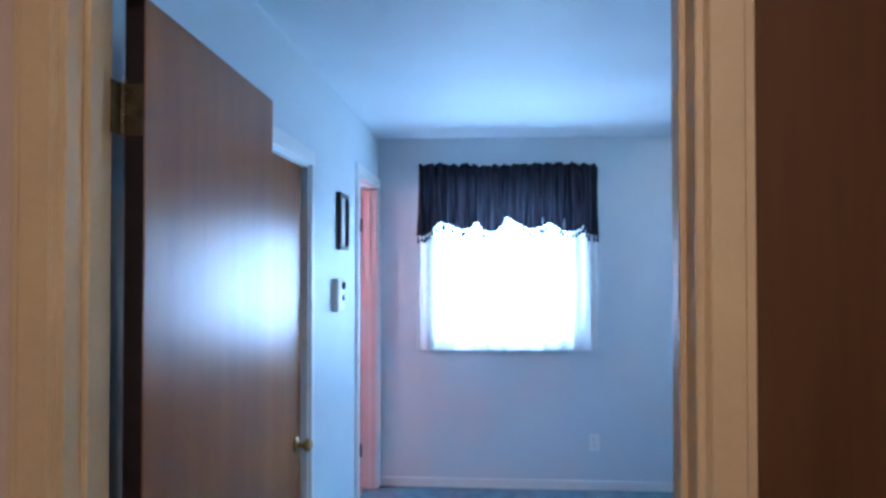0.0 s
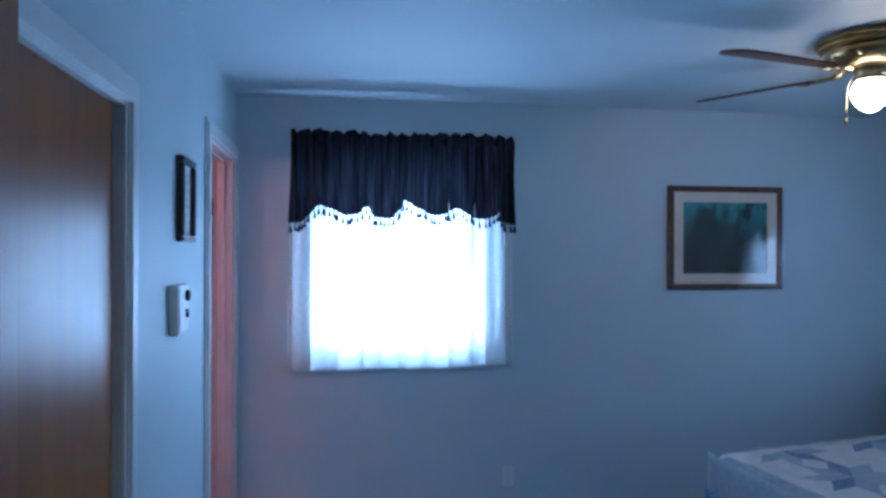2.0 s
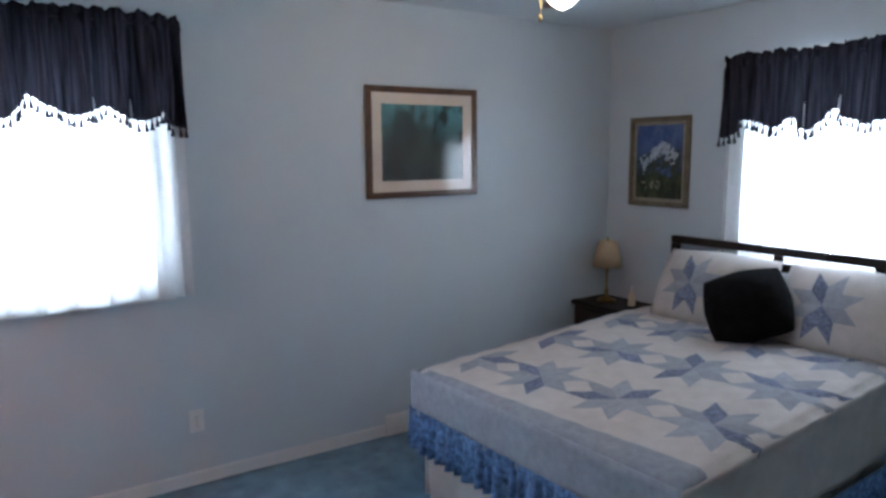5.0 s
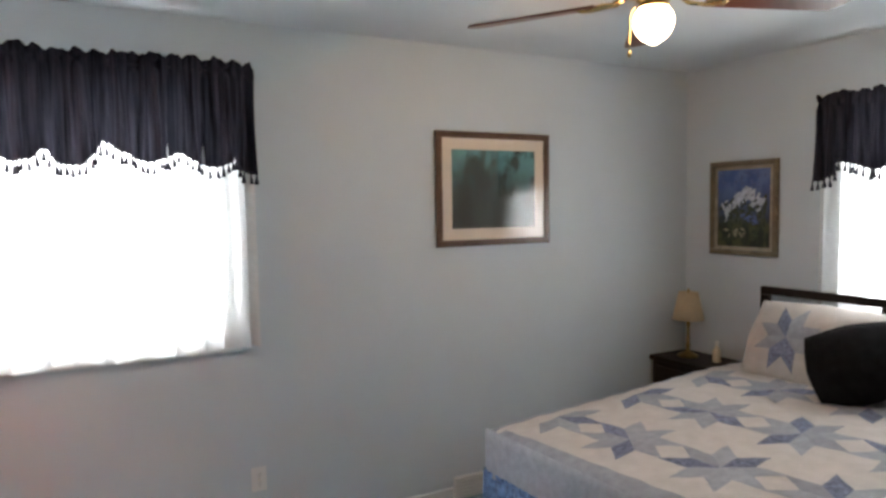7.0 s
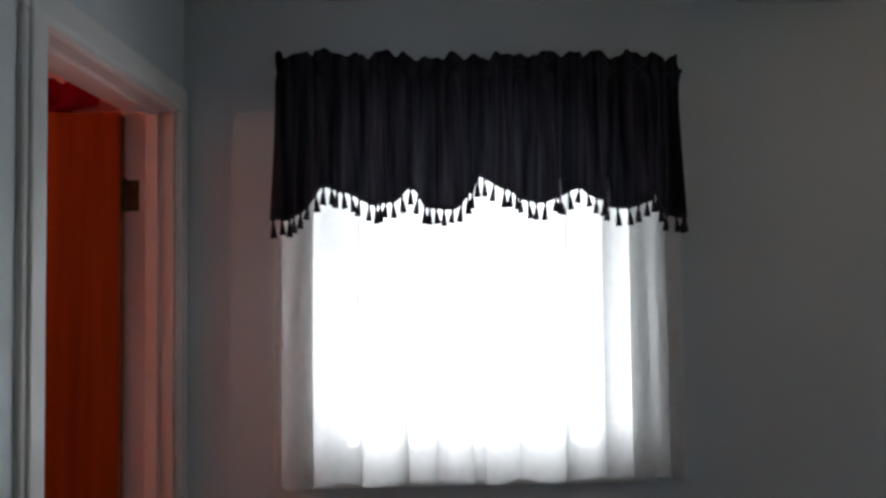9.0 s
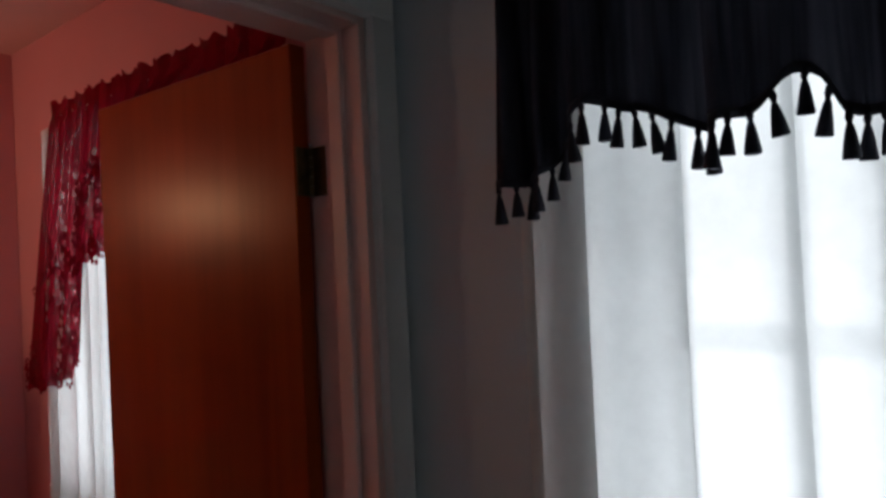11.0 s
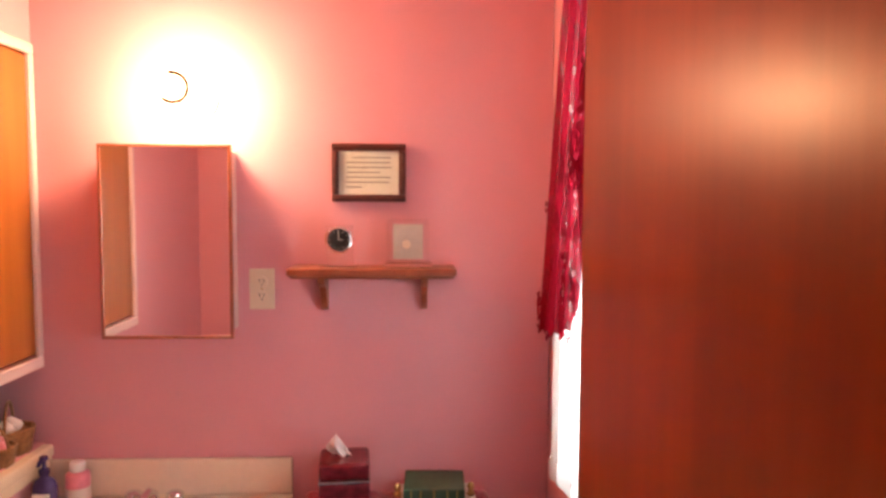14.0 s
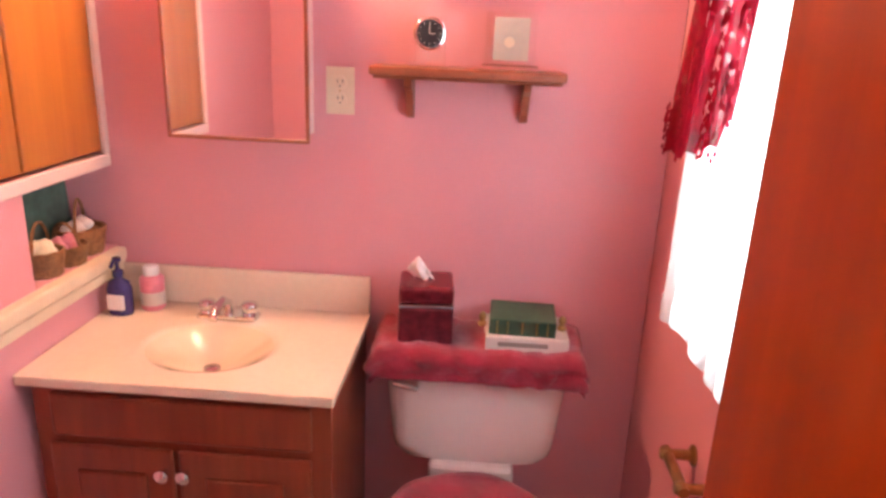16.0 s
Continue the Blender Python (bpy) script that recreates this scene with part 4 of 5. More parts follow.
def puff_at(x, y):
    """Height of the made bed: it rises towards the pillows."""
    rise = max(0.0, min(1.0, (x - BX0) / 1.5))
    return -0.008 + 0.072 * rise + 0.0025 * math.sin(x * 41) * math.sin(y * 43) + 0.007 * noise.noise(Vector((x * 3, y * 3, 0)))


def quilt_body(u, v):
    """Over the foot end and both sides with soft rounded edges."""
    drop, near, r = 0.17, 0.33, 0.05
    w = BYB - BYA
    s = v * (w + drop + near) - near
    if s < 0:
        y, dz = BYA - 0.012, s
    elif s > w:
        y, dz = BYB + 0.012, -(s - w)
    else:
        y, dz = BYA + s, 0.0
        e = min(s, w - s)
        if e < r:
            dz = -(r - math.sqrt(max(0.0, r * r - (r - e) ** 2)))
    L = BX1 - BX0 - 0.03
    q = u * (L + drop) - drop
    if q < 0:
        x, dx = BX0 - 0.012, q
    else:
        x, dx = BX0 + q, 0.0
        if q < r:
            dx = -(r - math.sqrt(max(0.0, r * r - (r - q) ** 2)))
    z = BZ + min(dz, dx)
    if dz < -r or dx < -r:
        x += 0.006 * math.sin(y * 17) if dx < -r else 0
        y += 0.006 * math.sin(x * 17) if dz < -r else 0
        if s < 0:
            y -= 0.10 * s * s + 0.010 * math.sin(x * 11)
    return (x, y, z + puff_at(x, y))


smooth(part("top_cloth", sheet(110, 90, quilt_body, 0.012), QUILT_WHITE, quilt), 180)


def panel_on(name, a, b, c, d, z0, z1, axis, material, lab):
    """Border cloth hanging down a side of the bed."""
    if axis == "x":
        f = lambda u, v: (BX0 - 0.0285 - 0.004 * math.sin(u * 40) * (1 - v), a + (b - a) * u, z0 + (z1 - z0) * v)
    else:
        f = lambda u, v: (a + (b - a) * u, c + d * (0.016 + 0.004 * math.sin(u * 40) * (1 - v)), z0 + (z1 - z0) * v + (puff_at(a + (b - a) * u, c) * v if axis == "y" else -0.008 * v))
    return smooth(part(name, sheet(60, 6, f, 0.004), material, quilt, lab), 180)


panel_on("border", BYB + 0.02, BYA - 0.02, 0, 0, 0.425, 0.628, "x", QUILT_GREY, "grey blue quilt border")
panel_on("border", BX1 - 0.05, BX0 - 0.02, BYB + 0.012, 1, 0.43, 0.622, "y", QUILT_GREY, "grey blue quilt border")


def ruffle(m, length):
    f = lambda u, v: (u * length, (0.016 * math.sin(u * length * 95 + math.sin(u * 50)) + 0.006 * math.sin(u * length * 37)) * (1.15 - v) - 0.01 * (1 - v), 0.19 * v)
    ob = smooth(part("ruffle", sheet(int(length * 200), 5, f, 0.002), RUFFLE, quilt, "gathered blue floral ruffle"), 180)
    ob.matrix_basis = m
    return ob


def top_border(u, v):
    y = BYA - 0.005 + (BYB - BYA + 0.01) * v
    x = BX0 - 0.012 + (0.045 + 0.125 * (BYB - y) / (BYB - BYA)) * u
    q = x - BX0
    dx = 0.0 if q >= 0.05 else -(0.05 - math.sqrt(max(0.0, 0.0025 - (0.05 - max(q, 0.0)) ** 2)))
    e = min(y - BYA, BYB - y)
    dy = 0.0 if e >= 0.05 else -(0.05 - math.sqrt(max(0.0, 0.0025 - (0.05 - max(e, 0.0)) ** 2)))
    return (x, y, BZ + min(dx, dy) + puff_at(x, y) + 0.0045)


smooth(part("border", sheet(14, 70, top_border, 0.003), QUILT_GREY, quilt, "grey blue quilt border"), 180)
ruffle(pose(BX0 - 0.034, BYB + 0.03, 0.258, 0, 0, -90), BYB - BYA + 0.06)
ruffle(pose(BX1 - 0.05, BYB + 0.034, 0.262, 0, 0, 180), BX1 - BX0 - 0.02)
ruffle(pose(BX0 - 0.03, BYA - 0.034, 0.12), BX1 - BX0 - 0.02)


def diamond(parent, cx, cy, angle, size, surface, material):
    """A puffed rhombus patch with one point at (cx, cy), 45 degrees wide, laid on a surface(x, y)."""
    bm = bmesh.new()
    n = 4
    c, q = radians(angle), radians(angle + 45)
    a, b = Vector((size * math.cos(c), size * math.sin(c), 0)), Vector((size * math.cos(q), size * math.sin(q), 0))
    g = []
    for i in range(n + 1):
        row = []
        for j in range(n + 1):
            p = a * (i / n) + b * (j / n)
            x, y, z = surface(cx + p.x, cy + p.y)
            row.append(bm.verts.new((x, y, z + 0.0015 + 0.003 * math.sin(math.pi * i / n) * math.sin(math.pi * j / n))))
        g.append(row)
    for i in range(n):
        for j in range(n):
            bm.faces.new((g[i][j], g[i + 1][j], g[i + 1][j + 1], g[i][j + 1]))
    return smooth(part("patch", bm, material, parent), 180)


def quilt_top(x, y):
    e, z = min(y - BYA, BYB - y), 0.0
    if e < 0.05:
        z = -(0.05 - math.sqrt(max(0.0, 0.0025 - (0.05 - max(e, 0.0)) ** 2)))
    if y < BYA:
        return (x, BYA - 0.0135 - 0.10 * (BYA - y) ** 2 - 0.010 * math.sin(x * 11) * min(1.0, (BYA - y) / 0.05) - 0.006, BZ - (BYA - y) + puff_at(x, y))
    return (x, y, BZ + z + puff_at(x, y))


for j, cy in enumerate((BYA + 0.185, BYA + 0.575, BYA + 0.965, BYB - 0.055)):
    for i in range(3):
        cx = BX0 + 0.36 + 0.50 * i + 0.05 * (2 - j)
        for k in range(8):
            if j == 3 and k * 45 + 30 < 180:
                continue                      # cut off at the quilt's border
            two = (k - i - 2 * j) % 8
            diamond(quilt, cx, cy, 45 * k + 8, 0.120, quilt_top, QUILT_BLUE if two in (0, 5) else QUILT_GREY)


def pillow(name, m, w, h, thick, material, label, patches=(), rounded=0.08):
    root = thing(name, label, "pillow", m, "pillows on the bed")

    def side(s):
        def f(u, v):
            x, y = (u - 0.5) * 2, (v - 0.5) * 2
            bul = max(0.0, (1 - abs(x) ** 2.6)) ** 0.55 * max(0.0, (1 - abs(y) ** 2.6)) ** 0.55
            pinch = 1 - 0.07 * (abs(x) * abs(y)) + 0.05 * (x * x + y * y - 1)
            wr = 0.006 * noise.noise(Vector((x * 4, y * 4, s)))
            xr, yr = x * math.sqrt(1 - rounded * y * y), y * math.sqrt(1 - rounded * x * x)
            return (xr * w / 2 * pinch, yr * h / 2 * pinch, s * (thick / 2 * bul + wr * bul))
        return f
    bm = sheet(26, 20, side(1))
    sheet(26, 20, lambda u, v: side(-1)(1 - u, v), 0.0, bm)
    bmesh.ops.remove_doubles(bm, verts=bm.verts, dist=0.0015)
    body = smooth(part("cover", bm, material, root), 180)
    f = side(1)
    for material, x, y, a in patches:
        diamond(root, x, y, a, 0.104, lambda px, py: f(max(0.01, min(0.99, px / w + 0.5)), max(0.01, min(0.99, py / h + 0.5))), material)
    return root


sham = [(QUILT_BLUE if k in (1, 2, 6) else QUILT_GREY, 0.09, 0.0, 45 * k) for k in range(8)]
pillow("pillow", pose(3.50, 2.885, 0.855, 0, -62, 0) @ pose(0, 0, 0, 0, 0, 90), 0.70, 0.46, 0.19, QUILT_WHITE, "patchwork pillow sham leaning on the headboard", sham)
pillow("pillow", pose(3.50, 2.180, 0.850, 0, -62, 0) @ pose(0, 0, 0, 0, 0, 90), 0.70, 0.46, 0.19, QUILT_WHITE, "patchwork pillow sham leaning on the headboard", sham)
pillow("cushion", pose(3.30, 2.565, 0.858, 0, -64, 20) @ pose(0, 0, 0, 0, 0, 109), 0.41, 0.37, 0.21, BLACK_FUR, "square black plush throw cushion", (), 0.22)

# ---- nightstand with lamp ----
# the bed stands slightly askew to the wall
for ob in list(scene.objects):
    if ob.parent is None and ob.name.split(".")[0] in ("bed", "bed_skirt", "quilt", "pillow", "cushion"):
        ob.matrix_world = ASKEW @ ob.matrix_basis

ns = thing("nightstand", "near black wooden nightstand beside the bed", "nightstand", pose(3.665, 3.885, 0))
part("top", box(-0.165, 0.165, -0.22, 0.22, 0.60, 0.63, 0.012, 3), DARK_WOOD, ns)
part("body", box(-0.15, 0.15, -0.20, 0.20, 0.10, 0.60, 0.004), DARK_WOOD, ns)
for z in (0.13, 0.37):
    dr = part("drawer", box(-0.163, -0.151, -0.18, 0.18, z, z + 0.20, 0.004), DARK_WOOD, ns)
    part("knob", lathe([(0.006, 0), (0.006, 0.012), (0.014, 0.018), (0.010, 0.026)], 14, None, pose(-0.163, 0, z + 0.10, 0, -90, 0)), BRASS, dr)
for x in (-0.13, 0.13):
    for y in (-0.18, 0.18):
        part("leg", box(x - 0.02, x + 0.02, y - 0.02, y + 0.02, 0, 0.10, 0.004), DARK_WOOD, ns)
lamp = thing("table_lamp", "small brass table lamp with a cream cone shade", "table lamp", pose(3.66, 3.935, 0.63) @ Matrix.Diagonal((0.92, 0.92, 0.95, 1)))
smooth(part("base", lathe([(0.065, 0.0), (0.068, 0.010), (0.045, 0.022), (0.015, 0.035), (0.012, 0.06), (0.018, 0.075), (0.010, 0.09), (0.009, 0.20), (0.016, 0.215), (0.008, 0.23), (0.006, 0.27)], 24), BRASS, lamp), 50)
bm = bmesh.new()
for r0, r1, z0, z1 in ((0.105, 0.062, 0.245, 0.425),):
    outer = [bm.verts.new((r0 * math.cos(a * 0.1963), r0 * math.sin(a * 0.1963), z0)) for a in range(32)]
    upper = [bm.verts.new((r1 * math.cos(a * 0.1963), r1 * math.sin(a * 0.1963), z1)) for a in range(32)]
    for a in range(32):
        bm.faces.new((outer[a], outer[(a + 1) % 32], upper[(a + 1) % 32], upper[a]))
sh = smooth(part("shade", bm, SHADE, lamp, "cream fabric cone shade"), 60)
sol = sh.modifiers.new("thick", "SOLIDIFY")
sol.thickness = 0.002
part("finial", lathe([(0.004, 0.42), (0.009, 0.435), (0.003, 0.45)], 12), BRASS, lamp)
bottle = thing("small_bottle", "small pale bottle on the nightstand", "bottle", pose(3.68, 3.735, 0.63))
smooth(part("body", lathe([(0.022, 0), (0.024, 0.01), (0.024, 0.07), (0.010, 0.09), (0.010, 0.10)], 18), IVORY, bottle), 50)
part("cap", lathe([(0.012, 0.10), (0.012, 0.125)], 14), WHITE_PLASTIC, bottle)

# ---- bathroom: vanity ----
VY0, VY1, VX1, VZ = BY + 0.004, 3.390, -1.754, 0.785
van = thing("vanity_cabinet", "red brown oak vanity cabinet with two doors", "vanity", pose(0, 0, 0))
bm = bmesh.new()
for a in ((VY0 + 0.012, VY0 + 0.030), (VY1 - 0.030, VY1 - 0.012)):
    add_box(bm, BX + 0.004, VX1 - 0.045, a[0], a[1], 0.10, VZ - 0.0245, 0.002, 1)
add_box(bm, BX + 0.004, VX1 - 0.045, VY0 + 0.031, VY1 - 0.031, 0.10, 0.118)
add_box(bm, BX + 0.004, BX + 0.012, VY0 + 0.031, VY1 - 0.031, 0.119, VZ - 0.08)
part("carcass", bm, VAN_WOOD, van)
part("toe_kick", box(BX + 0.004, VX1 - 0.11, VY0 + 0.012, VY1 - 0.012, 0.012, 0.098), BLACK, van)
part("false_drawer", box(VX1 - 0.043, VX1 - 0.022, VY0 + 0.055, VY1 - 0.055, 0.632, 0.738, 0.010, 3), VAN_WOOD, van)
part("face_frame", box(VX1 - 0.0435, VX1 - 0.034, VY0 + 0.012, VY1 - 0.012, 0.10, VZ - 0.0245, 0.001, 1), VAN_WOOD, van)
for k, (a, b) in enumerate(((VY0 + 0.045, 3.027), (3.039, VY1 - 0.055))):
    bm = box(VX1 - 0.033, VX1 - 0.020, a, b, 0.14, 0.615, 0.008, 3)
    add_box(bm, VX1 - 0.024, VX1 - 0.012, a + 0.06, b - 0.06, 0.20, 0.555, 0.008, 2)
    d = part("door", bm, VAN_WOOD, van)
    ky = b - 0.018 if k == 0 else a + 0.018
    smooth(part("knob", lathe([(0.006, 0), (0.005, 0.012), (0.015, 0.020), (0.016, 0.026), (0.008, 0.032)], 18, None, pose(VX1 - 0.020, ky, 0.565, 0, 90, 0)), CHROME, d, "chrome knob"), 50)

SINK = (-1.960, 3.05, 0.14, 0.165)   # centre x, y, half depth, half width


def top_surface(u, v):
    x, y = BX + 0.004 + (VX1 + 0.0 - BX - 0.004) * u, VY0 + (VY1 - VY0) * v
    e = math.hypot((x - SINK[0]) / SINK[2], (y - SINK[1]) / SINK[3])
    z = VZ
    if e < 1.0:
        z -= 0.065 * (1 - e * e) ** 1.4
    return (x, y, z)


top = thing("washbasin", "cream cultured marble washbasin slab on the vanity", "washbasin", pose(0, 0, 0))
bm = sheet(80, 110, top_surface)
smooth(part("slab", bm, MARBLE, top), 180)


def bowl_glaze(u, v):
    a, e = u * 2 * math.pi, 0.90 - 0.88 * v
    shell = 1 + 0.025 * math.sin(a * 12) * e if math.cos(a) < 0 else 1
    return (SINK[0] + SINK[2] * e * math.cos(a), SINK[1] + SINK[3] * e * math.sin(a) * shell, VZ - 0.065 * (1 - e * e) ** 1.4 + 0.0015)


bm = sheet(72, 14, bowl_glaze)
bmesh.ops.remove_doubles(bm, verts=bm.verts, dist=0.0003)
smooth(part("basin", bm, BASIN, top, "tan glazed basin"), 180)
bm = box(VX1 - 0.014, VX1, VY0, VY1, VZ - 0.024, VZ - 0.001, 0.003, 1)
part("front_edge", bm, MARBLE, top)
part("side_edge", box(BX + 0.004, VX1 - 0.015, VY1 - 0.014, VY1, VZ - 0.024, VZ - 0.001, 0.003, 1), MARBLE, top)
part("backsplash", box(BX + 0.003, BX + 0.020, VY0, VY1, VZ + 0.001, VZ + 0.105, 0.005), MARBLE, top)
part("drain", lathe([(0.021, 0), (0.019, 0.004), (0.006, 0.005)], 18, None, pose(SINK[0], SINK[1], VZ - 0.062)), CHROME, top)

tap = thing("faucet", "chrome two-handle faucet on the vanity top", "faucet", pose(BX + 0.100, 3.036, VZ))
part("base_plate", box(-0.026, 0.026, -0.078, 0.078, 0.0, 0.016, 0.008, 3), CHROME, tap)
smooth(part("spout", tube([(0, 0, 0.012), (0.005, 0, 0.045), (0.035, 0, 0.062), (0.085, 0, 0.058), (0.108, 0, 0.040)], 0.012, 12), CHROME, tap), 60)
for s in (-1, 1):
    smooth(part("handle", lathe([(0.020, 0.014), (0.018, 0.022), (0.022, 0.028), (0.023, 0.040), (0.018, 0.047), (0.006, 0.049)], 12, None, pose(0, 0.055 * s, 0)), CHROME, tap), 40)

soap = thing("soap_bottle", "blue violet pump soap bottle on the vanity top", "soap bottle", pose(BX + 0.112, 2.756, VZ))
bm = lathe([(0.030, 0), (0.033, 0.006), (0.033, 0.07), (0.026, 0.088), (0.012, 0.098), (0.012, 0.104)], 20)
for v in bm.verts:
    v.co.x *= 0.72
smooth(part("body", bm, BLUE_PLASTIC, soap), 50)
part("label_band", box(0.0215, 0.0255, -0.022, 0.022, 0.018, 0.058, 0.004), WHITE_PLASTIC, soap, "pale label")
bm = lathe([(0.014, 0.104), (0.014, 0.118), (0.006, 0.120), (0.005, 0.140), (0.011, 0.142), (0.010, 0.152)], 14)
tube([(0, 0, 0.147), (0.03, 0.006, 0.148), (0.042, 0.008, 0.140)], 0.005, 8, bm)
smooth(part("pump", bm, BLUE_PLASTIC, soap, "dark pump head"), 50)
lot = thing("lotion_bottle", "pink lotion bottle with a white cap", "bottle", pose(BX + 0.062, 2.818, VZ))
smooth(part("body", lathe([(0.028, 0), (0.031, 0.005), (0.031, 0.085), (0.022, 0.094)], 20), PINK_PLASTIC, lot), 50)
part("label_band", lathe([(0.0315, 0.015), (0.0315, 0.050)], 20), MATBOARD, lot, "pale label")
smooth(part("cap", lathe([(0.020, 0.094), (0.020, 0.116), (0.017, 0.119)], 18), WHITE_PLASTIC, lot), 50)

# ---- mirror cabinet and lamp over it ----
mc = thing("mirror_cabinet", "mirrored medicine cabinet with a thin wooden edge", "medicine cabinet", pose(BX, 3.086, 1.504, 0, 0, 90))
part("body", box(-0.156, 0.156, -0.098, -0.001, -0.2425, 0.2425, 0.002, 1), TRIM_PINK, mc)
bm = bmesh.new()
for a in ((-0.1705, 0.1705, 0.2465, 0.2545), (-0.1705, 0.1705, -0.2545, -0.2465), (-0.1705, -0.1625, -0.2465, 0.2465), (0.1625, 0.1705, -0.2465, 0.2465)):
    add_box(bm, a[0], a[1], -0.112, -0.099, a[2], a[3], 0.001, 1)
dr = part("door_edge", bm, SHELF_WOOD, mc)
part("mirror", box(-0.1625, 0.1625, -0.109, -0.100, -0.2465, 0.2465), MIRROR, mc, "clear mirror glass")

wl = thing("wall_lamp", "lit frosted globe lamp over the mirror cabinet", "wall lamp", pose(BX, 3.135, 1.892, 0, 0, 90))
smooth(part("back_plate", lathe([(0.062, 0), (0.062, 0.012), (0.045, 0.026), (0.038, 0.030)], 28, None, pose(0, 0, 0, 90)), CHROME, wl), 50)
gl = part("globe", lathe([(0.038, 0.028), (0.060, 0.045), (0.082, 0.075), (0.088, 0.108), (0.078, 0.143), (0.050, 0.168), (0.004, 0.178)], 30, None, pose(0, 0, 0, 90)), VANITY_GLASS, wl, "lit frosted glass globe")
smooth(gl, 60).visible_shadow = False
ringp = [(0.036 * math.cos(a * 0.262) , -0.182 + 0.004 * math.cos(a * 0.262), 0.036 * math.sin(a * 0.262)) for a in range(-9, 8)]
part("ring", tube(ringp, 0.006, 8), BRASS_DARK, wl, "dark metal ring on the globe")

# ---- certificate and shelf ----
cert = picture(pose(BX, 3.607, 1.692, 0, 0, 90), 0.204, 0.160, 0.020, 0.0, FRAME_RED, PAPER, "small mahogany framed text on the pink wall", deep=0.018)
bm = bmesh.new()
for i, (a, b) in enumerate(((-0.045, 0.06), (-0.062, 0.058), (-0.06, 0.062), (-0.062, 0.03), (-0.062, 0.06), (-0.062, 0.055), (-0.062, -0.02))):
    add_box(bm, a, b, -0.0102, -0.0094, 0.040 - i * 0.0135, 0.0435 - i * 0.0135)
part("text_lines", bm, INK, cert)

shelf = thing("wall_shelf", "small reddish wooden wall shelf on two brackets", "shelf", pose(BX, 3.622, 1.437, 0, 0, 90))
bm = box(-0.222, 0.222, -0.135, -0.001, -0.020, 0.0, 0.005, 2)
part("board", bm, SHELF_WOOD, shelf)
part("edge_moulding", box(-0.215, 0.215, -0.128, -0.002, -0.027, -0.0205, 0.003, 1), SHELF_WOOD, shelf)
for x in (-0.138, 0.138):
    bm = bmesh.new()
    prof = [(-0.002, -0.0275), (-0.095, -0.0275), (-0.090, -0.045), (-0.060, -0.058), (-0.040, -0.080), (-0.030, -0.105), (-0.012, -0.122), (-0.002, -0.126)]
    a = [bm.verts.new((x - 0.009, p, q)) for p, q in prof]
    b = [bm.verts.new((x + 0.009, p, q)) for p, q in prof]
    bm.faces.new(a)
    bm.faces.new(b[::-1])
    for i in range(len(prof)):
        j = (i + 1) % len(prof)
        bm.faces.new((a[i], b[i], b[j], a[j]))
    bmesh.ops.recalc_face_normals(bm, faces=bm.faces)
    part("bracket", bm, SHELF_WOOD, shelf)
clock = thing("desk_clock", "clear acrylic desk clock with a dark dial", "clock", pose(BX + 0.065, 3.531, 1.437, 0, 0, 90))
part("block", box(-0.036, 0.036, -0.014, 0.010, 0.002, 0.112, 0.006), CRYSTAL, clock)
part("foot", box(-0.050, 0.050, -0.020, 0.016, 0.0005, 0.0018), CRYSTAL, clock)
smooth(part("bezel", lathe([(0.036, 0), (0.037, 0.006), (0.033, 0.009), (0.029, 0.009)], 30, None, pose(0, -0.0145, 0.074, 90)), CHROME, clock), 50)
face = part("dial", lathe([(0.030, 0), (0.030, 0.0045)], 28, None, pose(0, -0.0195, 0.074, 90)), BLACK, clock, "dark dial")
bm = bmesh.new()
add_box(bm, -0.001, 0.001, -0.0252, -0.0245, 0.074, 0.096)
add_box(bm, -0.001, 0.013, -0.0252, -0.0245, 0.0725, 0.0745)
for i in range(12):
    a = i * math.pi / 6
    add_box(bm, 0.024 * math.cos(a) - 0.0012, 0.024 * math.cos(a) + 0.0012, -0.0250, -0.0245, 0.074 + 0.024 * math.sin(a) - 0.0012, 0.074 + 0.024 * math.sin(a) + 0.0012)
part("clock_hands", bm, PAPER, face)
bpy.data.objects["clock_hands"].name = "pointers"
award = thing("acrylic_award", "clear acrylic block with a frosted panel", "ornament", pose(BX + 0.065, 3.716, 1.437, 0, 0, 90))
part("block", box(-0.058, 0.058, -0.014, 0.014, 0.012, 0.128, 0.012, 3), CRYSTAL, award)
part("foot", box(-0.065, 0.065, -0.024, 0.024, 0.0005, 0.0118, 0.003), CRYSTAL, award)
part("panel", box(-0.040, 0.040, -0.0175, -0.0150, 0.022, 0.116, 0.0005, 1), FROST, award, "frosted pale panel")
part("emblem", lathe([(0.012, 0), (0.012, 0.001)], 14, None, pose(-0.004, -0.0178, 0.062, 90)), IVORY, award)

# ---- toilet with plush covers ----
TY = 3.683
wc = thing("toilet", "white porcelain toilet with a crimson plush lid cover", "toilet", pose(BX, TY, 0.012, 0, 0, 90))


def tank(u, v):
    a = u * 2 * math.pi
    z = 0.452 + 0.278 * v
    w, d = 0.204 + 0.030 * v, 0.082 + 0.008 * v
    k = 4.5
    c, s = math.cos(a), math.sin(a)
    r = (abs(c) ** k + abs(s) ** k) ** (-1 / k)
    low = 1 - 0.10 * max(0, 1 - v / 0.12) ** 2
    return (w * c * r * low, -0.108 - d * s * r * low * -1, z)


